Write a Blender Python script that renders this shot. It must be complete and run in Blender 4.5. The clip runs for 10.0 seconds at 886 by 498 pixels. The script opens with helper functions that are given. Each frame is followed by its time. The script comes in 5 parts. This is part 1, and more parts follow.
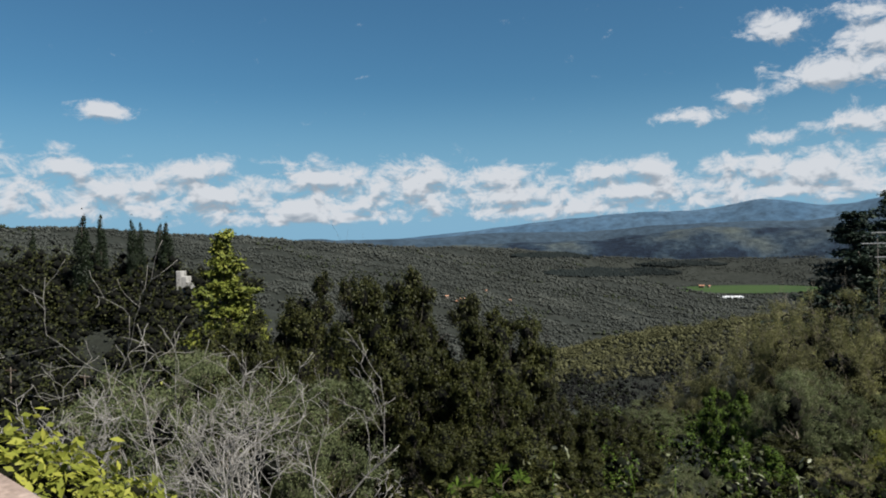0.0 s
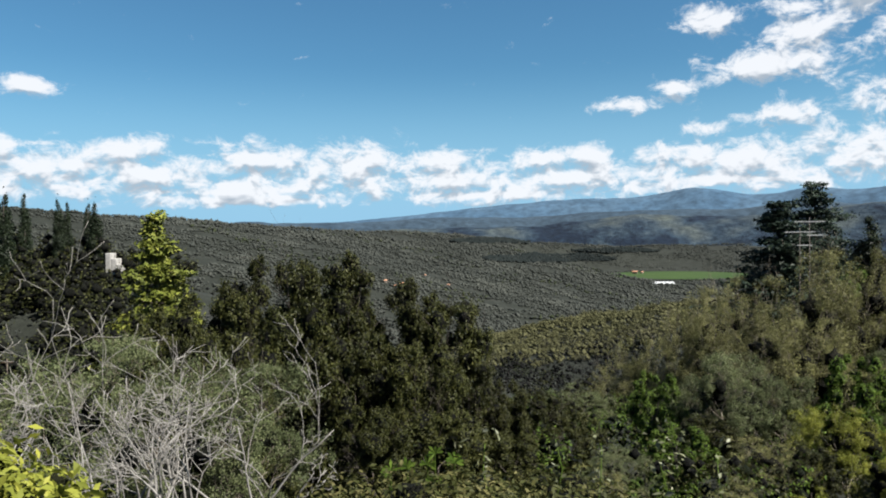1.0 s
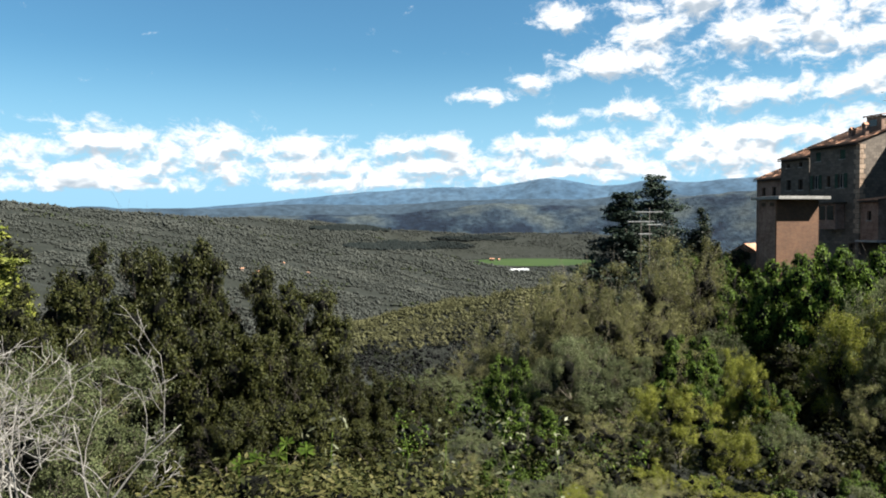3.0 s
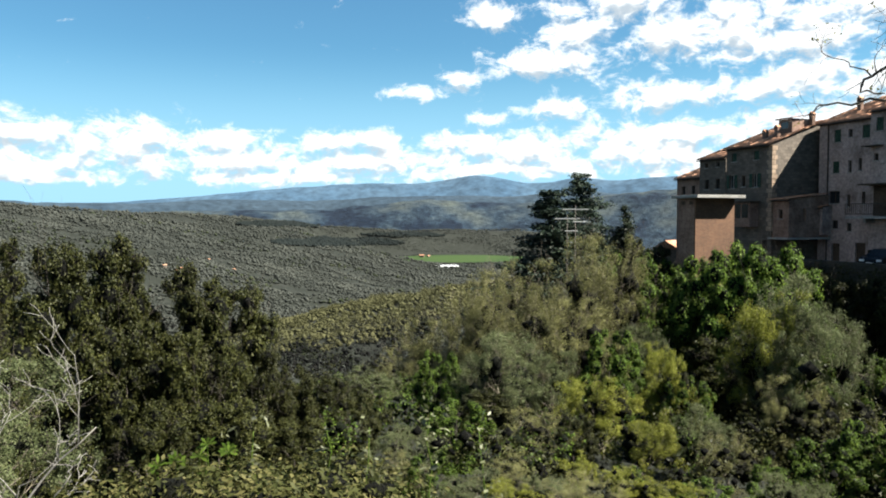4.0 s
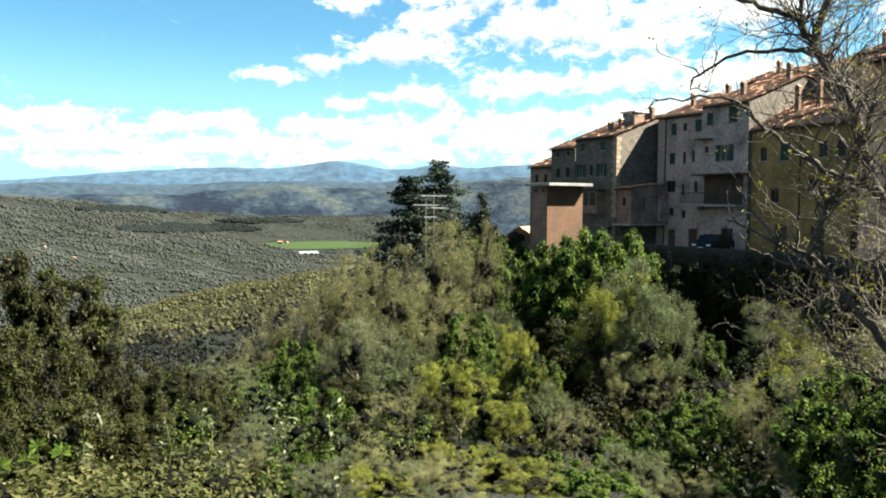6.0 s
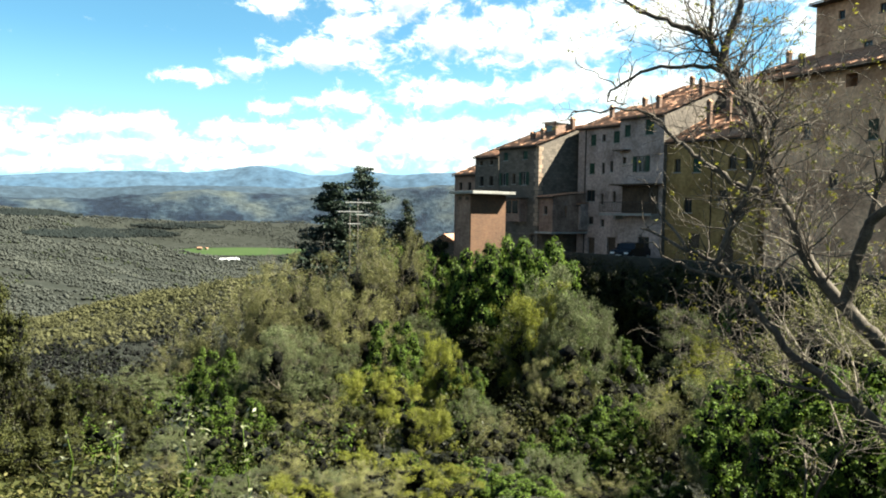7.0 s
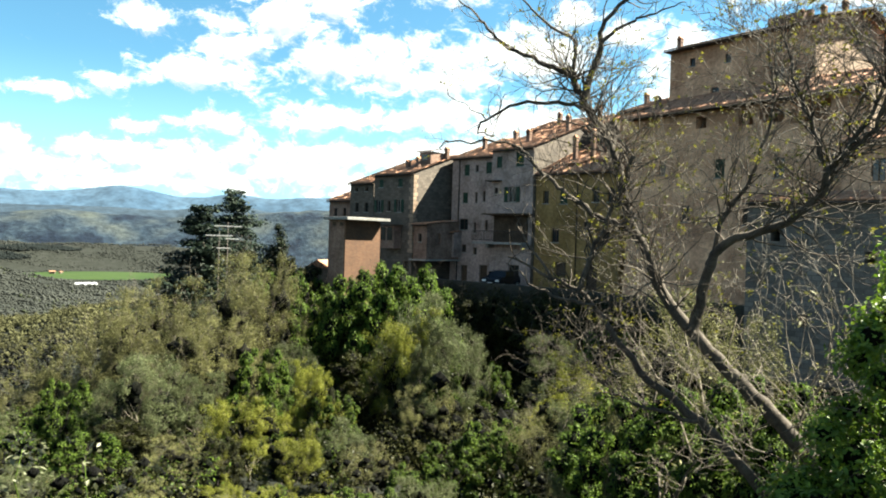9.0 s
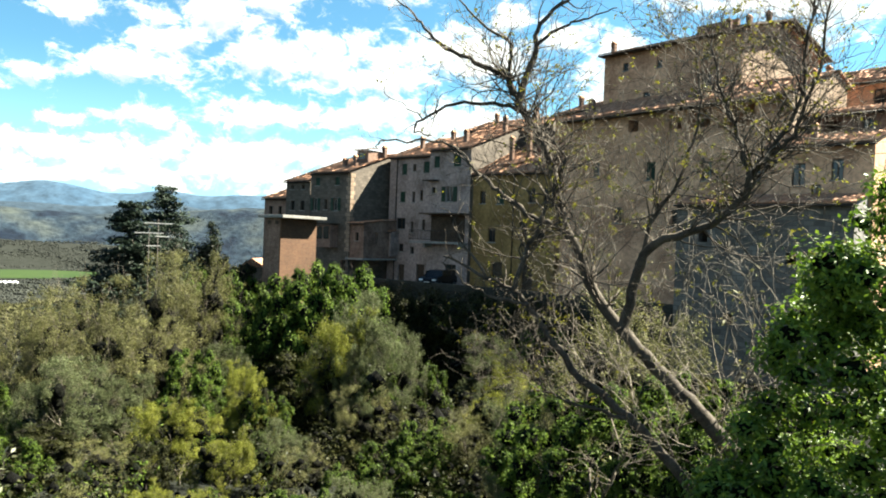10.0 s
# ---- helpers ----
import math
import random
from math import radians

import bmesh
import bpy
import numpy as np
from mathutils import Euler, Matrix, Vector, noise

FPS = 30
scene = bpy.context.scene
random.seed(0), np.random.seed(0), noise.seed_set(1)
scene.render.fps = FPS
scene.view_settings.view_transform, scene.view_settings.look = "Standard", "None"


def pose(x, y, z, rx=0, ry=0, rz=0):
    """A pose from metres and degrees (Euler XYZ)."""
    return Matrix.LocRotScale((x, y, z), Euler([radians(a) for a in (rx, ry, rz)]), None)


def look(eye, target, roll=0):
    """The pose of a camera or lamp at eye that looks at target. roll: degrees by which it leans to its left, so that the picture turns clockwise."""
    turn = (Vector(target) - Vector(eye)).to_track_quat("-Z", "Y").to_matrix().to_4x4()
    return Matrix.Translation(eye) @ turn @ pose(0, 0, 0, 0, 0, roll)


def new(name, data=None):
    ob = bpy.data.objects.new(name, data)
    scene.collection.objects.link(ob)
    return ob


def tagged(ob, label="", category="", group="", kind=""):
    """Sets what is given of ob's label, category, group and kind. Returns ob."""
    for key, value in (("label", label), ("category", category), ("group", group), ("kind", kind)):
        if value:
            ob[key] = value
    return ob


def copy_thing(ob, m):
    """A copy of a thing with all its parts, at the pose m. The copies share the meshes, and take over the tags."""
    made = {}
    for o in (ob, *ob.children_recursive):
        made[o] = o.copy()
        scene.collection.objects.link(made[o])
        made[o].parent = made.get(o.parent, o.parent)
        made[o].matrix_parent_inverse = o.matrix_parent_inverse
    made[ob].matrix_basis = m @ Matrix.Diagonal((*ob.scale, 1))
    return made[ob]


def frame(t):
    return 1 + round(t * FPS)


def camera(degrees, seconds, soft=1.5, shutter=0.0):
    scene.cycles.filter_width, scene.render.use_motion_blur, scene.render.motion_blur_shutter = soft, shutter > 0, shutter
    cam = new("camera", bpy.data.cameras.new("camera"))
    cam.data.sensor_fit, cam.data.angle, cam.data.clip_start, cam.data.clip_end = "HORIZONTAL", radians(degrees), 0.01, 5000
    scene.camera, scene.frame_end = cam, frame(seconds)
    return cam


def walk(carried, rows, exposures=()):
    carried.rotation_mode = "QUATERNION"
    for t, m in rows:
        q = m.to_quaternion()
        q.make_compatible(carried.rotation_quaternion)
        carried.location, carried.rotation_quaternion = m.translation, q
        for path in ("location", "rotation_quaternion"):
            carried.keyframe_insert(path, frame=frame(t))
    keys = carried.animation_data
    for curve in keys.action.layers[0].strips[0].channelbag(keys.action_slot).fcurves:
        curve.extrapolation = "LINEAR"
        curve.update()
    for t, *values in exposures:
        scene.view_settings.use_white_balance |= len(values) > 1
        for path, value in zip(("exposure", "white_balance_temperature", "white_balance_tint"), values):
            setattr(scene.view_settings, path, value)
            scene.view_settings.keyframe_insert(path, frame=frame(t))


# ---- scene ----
cam = camera(60.95, 10.0, soft=1.9)
PATH = [
    (0.0, pose(0.000, 0.000, 1.650, 90.19, 1.29, -0.00)),
    (0.5, pose(0.016, -0.000, 1.650, 89.54, 0.96, -2.30)),
    (1.0, pose(0.030, -0.001, 1.650, 88.93, 0.70, -4.62)),
    (1.5, pose(0.046, -0.003, 1.650, 88.61, 0.57, -6.95)),
    (2.0, pose(0.064, -0.006, 1.650, 88.38, 0.55, -9.80)),
    (2.5, pose(0.082, -0.009, 1.650, 88.09, 0.44, -12.49)),
    (4.0, pose(0.131, -0.024, 1.650, 87.60, 0.03, -20.51)),
    (4.5, pose(0.146, -0.030, 1.650, 87.30, -0.14, -23.05)),
    (5.0, pose(0.162, -0.037, 1.650, 86.90, -0.31, -25.74)),
    (5.5, pose(0.176, -0.045, 1.650, 86.63, -0.23, -28.29)),
    (7.0, pose(0.223, -0.074, 1.650, 87.16, -0.83, -36.80)),
    (7.5, pose(0.236, -0.085, 1.650, 87.80, -1.16, -39.20)),
    (8.0, pose(0.246, -0.094, 1.650, 88.48, -1.60, -41.49)),
    (8.5, pose(0.257, -0.104, 1.650, 89.00, -1.70, -43.66)),
    (9.0, pose(0.270, -0.117, 1.650, 89.41, -1.82, -46.26)),
    (9.5, pose(0.280, -0.128, 1.650, 89.55, -2.07, -48.76)),
    (10.0, pose(0.290, -0.141, 1.650, 89.52, -2.18, -51.01)),
]
walk(cam, PATH, [(0.0, 1.50, 6150, 10), (0.5, 1.92, 6200, 10), (1.0, 1.97, 6200, 10), (2.0, 2.14, 6300, 10), (4.0, 2.48, 6450, 7), (5.5, 2.88, 6650, 4), (7.0, 3.00, 6800, 2), (10.0, 3.05, 6850, 2)])

# ---------------------------------------------------------------- sky, clouds, sun
SUN_AZ, SUN_EL = 122.0, 47.5      # bearing clockwise from +y, height, in degrees


def make_world():
    w = bpy.data.worlds.new("spring_sky")
    w.use_nodes = True
    scene.world = w
    nt = w.node_tree
    N, L = nt.nodes, nt.links
    N.clear()

    def node(kind, **kw):
        n = N.new(kind)
        for k, v in kw.items():
            setattr(n, k, v)
        return n

    def put(sock, v):
        if isinstance(v, (int, float)):
            sock.default_value = v
        else:
            L.new(v, sock)

    def M(op, a, b=0.0, c=0.0):
        n = node("ShaderNodeMath", operation=op)
        put(n.inputs[0], a), put(n.inputs[1], b)
        if op in ("MULTIPLY_ADD", "COMPARE", "SMOOTH_MAX"):
            put(n.inputs[2], c)
        return n.outputs[0]

    def step(v, lo, hi, a=0.0, b=1.0):
        n = node("ShaderNodeMapRange", interpolation_type="SMOOTHSTEP")
        put(n.inputs[0], v)
        for k, x in enumerate((lo, hi, a, b)):
            put(n.inputs[k + 1], x)
        return n.outputs[0]

    sky = node("ShaderNodeTexSky", sky_type="NISHITA", sun_disc=False, sun_elevation=radians(SUN_EL),
               sun_rotation=radians(SUN_AZ), air_density=1.0, dust_density=0.6, ozone_density=1.0, altitude=300)
    tc = node("ShaderNodeTexCoord")
    sep = node("ShaderNodeSeparateXYZ")
    L.new(tc.outputs["Generated"], sep.inputs[0])
    x, y, z = sep.outputs
    az = M("MULTIPLY", M("ARCTAN2", x, y), 180 / math.pi)
    el = M("MULTIPLY", M("ARCSINE", z), 180 / math.pi)

    # cumulus banks: bearing, height, half width, half height (degrees)
    banks = [(-26.4, 6.4, 2.2, 1.3), (-22, 5.0, 4.2, 1.5), (-18, 6.3, 3.0, 1.1), (-17, 4.4, 3.4, 1.2), (-24.3, 10.2, 1.9, 0.8), (-33, 7, 4, 1.6),
             (-9, 5.6, 4.8, 1.4), (-2, 5.5, 5.0, 1.5), (4, 5.4, 3.4, 1.2), (-10, 3.6, 5.5, 1.1), (5, 3.9, 6.0, 1.2), (12, 5.5, 3.2, 1.1), (15.5, 5.6, 2.2, 1.1), (14, 4.0, 6.5, 1.1)]
    banks2 = [(18.4, 9.3, 2.3, 0.6), (22, 10.2, 1.6, 0.94), (28.2, 11.4, 5.1, 1.5), (30.4, 13.6, 3.7, 2.2), (34, 15.6, 3.7, 2.1), (24.1, 14.8, 2.3, 1.1), (24, 7.3, 1.7, 0.6), (29.3, 7.9, 3.4, 0.8),
              (37, 8.8, 4.6, 1.3), (45, 9.3, 5.5, 1.5), (25, 5.2, 8, 1.3), (36, 5.8, 9, 1.4), (48, 6.3, 9, 1.8), (37.5, 13, 3.7, 2.4), (41.5, 13, 4.1, 2.7), (46.5, 12.6, 4.6, 2.6), (50.5, 14, 3.4, 1.9)]
    # The unseen western banks (-62 to -115) are added to brighten the house fronts.
    banks3 = [(37, 17.5, 4.5, 2.2), (55.5, 16.6, 2.2, 1.3), (59.5, 15.4, 2.6, 1.3), (63.5, 15.0, 2.4, 1.1), (52, 9.0, 6.0, 2.0), (47, 18.5, 4.0, 1.4), (70, 18.5, 5.0, 2.2), (78, 17, 5.0, 2.6),
              (62, 21, 5.0, 2.0), (53, 14, 5.0, 2.2), (66, 12, 6.0, 3.0), (-62, 12, 14, 4), (-75, 28, 16, 7), (112, 12, 9, 2.5), (-115, 16, 22, 8), (-95, 45, 20, 9), (170, 10, 10, 2), (-10, 2.7, 9, 0.6), (8, 3.0, 9, 0.7), (25, 3.7, 10, 0.7), (42, 4.3, 10, 0.8)]

    def density(el_in, fine):
        p = node("ShaderNodeCombineXYZ")
        put(p.inputs[0], M("MULTIPLY", az, 0.46)), put(p.inputs[1], M("MULTIPLY", el_in, 0.74))
        n1 = node("ShaderNodeTexNoise", noise_dimensions="2D")
        L.new(p.outputs[0], n1.inputs["Vector"])
        n1.inputs["Scale"].default_value, n1.inputs["Detail"].default_value = 1.0, 9.0 if fine else 2.5
        n1.inputs["Roughness"].default_value, n1.inputs["Distortion"].default_value = 0.68, 0.25
        total = None
        for a, e, ra, re in banks + banks2 + banks3:
            dx = M("MULTIPLY", M("SUBTRACT", az, a), 1 / ra)
            dy = M("MULTIPLY", M("SUBTRACT", el_in, e), 1 / re)
            d = M("ADD", M("MULTIPLY", dx, dx), M("MULTIPLY", dy, dy))
            v = M("SUBTRACT", 1.0, M("MULTIPLY", M("SQRT", d), 0.62))
            total = v if total is None else M("SMOOTH_MAX", total, v, 0.25)
        low = M("MULTIPLY", step(el_in, 1.4, 3.4, -0.4, 0.62), step(el_in, 4.8, 7.2, 1.0, 0.0))
        total = M("SMOOTH_MAX", total, low, 0.25)
        return M("ADD", total, M("MULTIPLY", M("SUBTRACT", n1.outputs["Fac"], 0.5), 1.75))

    d0 = density(el, True)
    c0, c1 = density(el, False), density(M("ADD", el, 0.8), False)
    cover = step(d0, 0.29, 0.82)
    thick = step(d0, 0.5, 1.35)
    under = M("MULTIPLY_ADD", M("SUBTRACT", d0, c0), -0.45, M("SUBTRACT", c1, c0))
    lit = step(under, -0.55, 0.62, 1.0, 0.0)
    bright = M("MULTIPLY_ADD", lit, 0.95, 0.42)
    bright = M("MULTIPLY", bright, M("MULTIPLY_ADD", thick, -0.12, 1.05))
    # the banks thin out into bluish veil near the horizon
    white = node("ShaderNodeMixRGB")
    put(white.inputs[0], step(bright, 0.45, 1.15))
    white.inputs[1].default_value, white.inputs[2].default_value = (0.56, 0.63, 0.70, 1), (1.2, 1.2, 1.2, 1)
    cloud = node("ShaderNodeBackground")
    L.new(white.outputs[0], cloud.inputs[0])
    put(cloud.inputs[1], CLOUD_BRIGHT)
    blue = node("ShaderNodeBackground")
    tint = node("ShaderNodeMixRGB", blend_type="MULTIPLY")
    tint.inputs[0].default_value, tint.inputs[2].default_value = 1.0, (0.57, 0.98, 1.10, 1)
    L.new(sky.outputs[0], tint.inputs[1])
    veil = node("ShaderNodeMixRGB")
    put(veil.inputs[0], step(el, 1.0, 13.0, 0.92, 0.0))
    L.new(tint.outputs[0], veil.inputs[1])
    veil.inputs[2].default_value = (3.5, 6.3, 8.5, 1)
    L.new(veil.outputs[0], blue.inputs[0])
    put(blue.inputs[1], SKY_STRENGTH)
    mix = node("ShaderNodeMixShader")
    put(mix.inputs[0], M("MULTIPLY", cover, 0.96))
    L.new(blue.outputs[0], mix.inputs[1]), L.new(cloud.outputs[0], mix.inputs[2])
    out = node("ShaderNodeOutputWorld")
    L.new(mix.outputs[0], out.inputs[0])


SKY_STRENGTH, CLOUD_BRIGHT = 0.0244, 0.205
make_world()
sun = new("sun", bpy.data.lights.new("sun", "SUN"))
sun.data.energy, sun.data.angle, sun.data.color = 5.0, radians(0.53), (1.0, 0.94, 0.84)
_a, _e = radians(SUN_AZ), radians(SUN_EL)
sun.matrix_world = look((math.sin(_a) * math.cos(_e) * 50, math.cos(_a) * math.cos(_e) * 50, math.sin(_e) * 50), (0, 0, 0))

# ---------------------------------------------------------------- materials


def mat(name, build):
    m = bpy.data.materials.new(name)
    m.use_nodes = True
    nt = m.node_tree
    bsdf = nt.nodes["Principled BSDF"]
    build(nt, bsdf)
    return m


def ramp(nt, fac, stops):
    r = nt.nodes.new("ShaderNodeValToRGB")
    while len(r.color_ramp.elements) < len(stops):
        r.color_ramp.elements.new(0.5)
    for e, (p, c) in zip(r.color_ramp.elements, stops):
        e.position, e.color = p, (*c, 1)
    nt.links.new(fac, r.inputs[0])
    return r.outputs[0]


def noise_tex(nt, scale, detail=5.0, rough=0.55, space="Object"):
    tc = nt.nodes.new("ShaderNodeTexCoord")
    n = nt.nodes.new("ShaderNodeTexNoise")
    n.inputs["Scale"].default_value, n.inputs["Detail"].default_value, n.inputs["Roughness"].default_value = scale, detail, rough
    nt.links.new(tc.outputs[space], n.inputs["Vector"])
    return n.outputs["Fac"]


def mixrgb(nt, fac, a, b, mode="MIX"):
    n = nt.nodes.new("ShaderNodeMixRGB")
    n.blend_type = mode
    for s, v in zip(n.inputs, (fac, a, b)):
        if isinstance(v, (int, float)):
            s.default_value = v
        elif isinstance(v, tuple):
            s.default_value = (*v, 1)
        else:
            nt.links.new(v, s)
    return n.outputs[0]


def bump(nt, bsdf, height, strength=0.5, dist=0.02):
    b = nt.nodes.new("ShaderNodeBump")
    b.inputs["Strength"].default_value, b.inputs["Distance"].default_value = strength, dist
    nt.links.new(height, b.inputs["Height"])
    nt.links.new(b.outputs[0], bsdf.inputs["Normal"])


def leaf_mat(name, dark, mid, light, thin=0.12, rough=0.55, big=0.35, grain=0.55):
    """Leaves: the colour varies from leaf to leaf and, slowly, through the crown and from plant to plant."""
    def build(nt, bsdf):
        g = nt.nodes.new("ShaderNodeNewGeometry")
        oi = nt.nodes.new("ShaderNodeObjectInfo")
        n = noise_tex(nt, big, 3)
        a = nt.nodes.new("ShaderNodeMath")
        a.operation = "MULTIPLY_ADD"
        nt.links.new(g.outputs["Random Per Island"], a.inputs[0])
        a.inputs[1].default_value = grain
        b = nt.nodes.new("ShaderNodeMath")
        b.operation = "MULTIPLY_ADD"
        nt.links.new(n, b.inputs[0])
        b.inputs[1].default_value, b.inputs[2].default_value = 1.3 - grain, -0.15
        nt.links.new(b.outputs[0], a.inputs[2])
        col = ramp(nt, a.outputs[0], [(0.08, dark), (0.5, mid), (0.95, light)])
        hsv = nt.nodes.new("ShaderNodeHueSaturation")
        mr = nt.nodes.new("ShaderNodeMapRange")
        nt.links.new(oi.outputs["Random"], mr.inputs[0])
        mr.inputs[3].default_value, mr.inputs[4].default_value = 0.75, 1.25
        nt.links.new(mr.outputs[0], hsv.inputs["Value"])
        nt.links.new(col, hsv.inputs["Color"])
        nt.links.new(hsv.outputs[0], bsdf.inputs["Base Color"])
        bsdf.inputs["Roughness"].default_value = rough
        bsdf.inputs["Specular IOR Level"].default_value = 0.10 if rough > 0.5 else 0.3
        tr = nt.nodes.new("ShaderNodeBsdfTranslucent")
        nt.links.new(hsv.outputs[0], tr.inputs[0])
        mx = nt.nodes.new("ShaderNodeMixShader")
        mx.inputs[0].default_value = thin
        nt.links.new(bsdf.outputs[0], mx.inputs[1]), nt.links.new(tr.outputs[0], mx.inputs[2])
        nt.links.new(mx.outputs[0], nt.nodes["Material Output"].inputs[0])
    m = mat(name, build)
    # The leaf colour cut to 7 percent paints the dark gaps of a crown.
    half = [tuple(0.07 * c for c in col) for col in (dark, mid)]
    GAP_SHADES[m.name] = rough_mat(name + "_gap_shade", [(0.35, half[0]), (0.65, half[1])], 5, 0.95, 6, 1.0, 0.08)
    return m


GAP_SHADES = {}      # near-black tone for each kind of foliage, painting the shade inside its crown


def rough_mat(name, stops, scale, rough=0.85, fine=12.0, relief=0.4, dist=0.03, metal=0.0, space="Object"):
    """Mineral or wooden surface: stains at one scale, grain at another."""
    def build(nt, bsdf):
        n1, n2 = noise_tex(nt, scale, 6, 0.6, space), noise_tex(nt, scale * fine, 6, 0.65, space)
        col = ramp(nt, n1, stops)
        g = ramp(nt, n2, [(0.32, (0.48, 0.48, 0.48)), (0.68, (1.2, 1.2, 1.2))])
        col = mixrgb(nt, 0.85, col, g, "MULTIPLY")
        nt.links.new(col, bsdf.inputs["Base Color"])
        bsdf.inputs["Roughness"].default_value, bsdf.inputs["Metallic"].default_value = rough, metal
        bsdf.inputs["Specular IOR Level"].default_value = 0.12
        bump(nt, bsdf, n2, relief, dist)
    return mat(name, build)


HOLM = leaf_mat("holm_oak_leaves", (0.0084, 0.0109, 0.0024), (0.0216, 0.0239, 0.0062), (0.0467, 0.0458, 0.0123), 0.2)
HILLOAK = leaf_mat("hill_oak_leaves", (0.010, 0.0125, 0.004), (0.030, 0.034, 0.010), (0.070, 0.070, 0.022))
GREEN = leaf_mat("fresh_green_leaves", (0.0208, 0.0389, 0.0065), (0.0587, 0.0956, 0.0147), (0.1418, 0.1955, 0.0309), 0.42)
OLIVE = leaf_mat("grey_green_leaves", (0.0316, 0.0409, 0.0172), (0.0683, 0.0806, 0.0347), (0.1242, 0.1346, 0.0622), 0.35)
YELLOW = leaf_mat("yellow_green_leaves", (0.0480, 0.0573, 0.0082), (0.1246, 0.1355, 0.0207), (0.2355, 0.2279, 0.0403), 0.4)
BUDS = leaf_mat("brown_green_buds", (0.0432, 0.0429, 0.0173), (0.1008, 0.0992, 0.0384), (0.1798, 0.1773, 0.0643), 0.3)
CEDAR = leaf_mat("cedar_needles", (0.0052, 0.0104, 0.0074), (0.0133, 0.0215, 0.0141), (0.0296, 0.0429, 0.0252), 0.15)
CYPRESS = leaf_mat("cypress_needles", (0.0037, 0.0067, 0.0030), (0.0081, 0.0126, 0.0059), (0.0185, 0.0244, 0.0104), 0.15)
# Grey-brown woods, greyed towards blue for a little distance haze.
FARWOOD = leaf_mat("far_wood_canopy", (0.0109, 0.0125, 0.0103), (0.0262, 0.0286, 0.0248), (0.0488, 0.0512, 0.0430), 0.0, 0.9, 0.009, 0.2)
# Evergreens of the ravine; valley patches of it stand in for cloud shadow.
FAREVER_SHADE = leaf_mat("far_evergreen_shade_canopy", (0.0061, 0.0085, 0.0057), (0.0151, 0.0189, 0.0089), (0.0282, 0.0302, 0.0158), 0.0, 0.9, 0.009, 0.2)
BARK = rough_mat("dark_bark", [(0.3, (0.025, 0.020, 0.017)), (0.7, (0.069, 0.059, 0.049))], 3, 0.9, 10, 0.8, 0.02)
PALEBARK = rough_mat("pale_bark", [(0.3, (0.0952, 0.0870, 0.0782)), (0.7, (0.2109, 0.2006, 0.1836))], 4, 0.8, 10, 0.5, 0.01)
GREYBARK = rough_mat("grey_bark", [(0.3, (0.0331, 0.0263, 0.0213)), (0.7, (0.1030, 0.0857, 0.0686))], 4, 0.85, 9, 0.7, 0.015)
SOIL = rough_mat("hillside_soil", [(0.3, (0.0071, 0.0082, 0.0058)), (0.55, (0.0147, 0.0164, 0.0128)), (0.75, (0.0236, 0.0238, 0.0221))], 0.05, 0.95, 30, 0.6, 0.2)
# Near-black crowns: cloud shadow put into the canopy colour.
FARSHADE = leaf_mat("far_cloud_shade_canopy", (0.0030, 0.0048, 0.0050), (0.0060, 0.0088, 0.0085), (0.0110, 0.0140, 0.0130), 0.0, 0.95, 0.009, 0.2)
FARYELLOW = leaf_mat("far_budding_canopy", (0.0365, 0.0376, 0.0166), (0.0506, 0.0495, 0.0221), (0.0661, 0.0613, 0.0314), 0.0, 0.9, 0.009, 0.2)
FIELD = rough_mat("green_wheat_field", [(0.35, (0.0160, 0.0330, 0.0064)), (0.65, (0.0266, 0.0452, 0.0106))], 0.01, 0.9, 20, 0.1, 0.1)
PLASTER = rough_mat("grey_plaster", [(0.34, (0.1517, 0.1132, 0.0976)), (0.47, (0.2731, 0.2122, 0.1916)), (0.64, (0.3565, 0.2794, 0.2554))], 0.5, 0.9, 9, 0.4, 0.02)
PINKISH = rough_mat("stained_pinkish_plaster", [(0.37, (0.1346, 0.0826, 0.0612)), (0.62, (0.2441, 0.1606, 0.1231))], 0.6, 0.9, 9, 0.4, 0.02)
OCHRE = rough_mat("ochre_plaster", [(0.37, (0.1589, 0.1022, 0.0392)), (0.62, (0.2779, 0.1813, 0.0763))], 0.45, 0.9, 9, 0.4, 0.02)
TAN = rough_mat("tan_plaster", [(0.37, (0.3586, 0.2007, 0.1243)), (0.62, (0.6948, 0.4233, 0.2668))], 0.45, 0.9, 9, 0.4, 0.02)
CREAM = rough_mat("cream_plaster", [(0.37, (0.2041, 0.1467, 0.1060)), (0.62, (0.3024, 0.2270, 0.1676))], 0.5, 0.9, 9, 0.3, 0.02)
TILE = rough_mat("terracotta_roof_tiles", [(0.28, (0.1598, 0.0795, 0.0503)), (0.5, (0.3076, 0.1585, 0.0969)), (0.72, (0.3690, 0.2347, 0.1604))], 1.6, 0.9, 5, 0.5, 0.01)
CONCRETE = rough_mat("weathered_concrete", [(0.3, (0.1680, 0.1620, 0.1500)), (0.7, (0.3000, 0.2880, 0.2700))], 1.0, 0.9, 10, 0.3, 0.01)
DARKWOOD = rough_mat("dark_brown_timber", [(0.3, (0.03, 0.022, 0.016)), (0.7, (0.085, 0.06, 0.042))], 2.0, 0.8, 10, 0.4, 0.01)
SHUTTER = rough_mat("dark_green_shutter_paint", [(0.3, (0.012, 0.03, 0.02)), (0.7, (0.03, 0.06, 0.04))], 2.0, 0.6, 8, 0.2, 0.005)
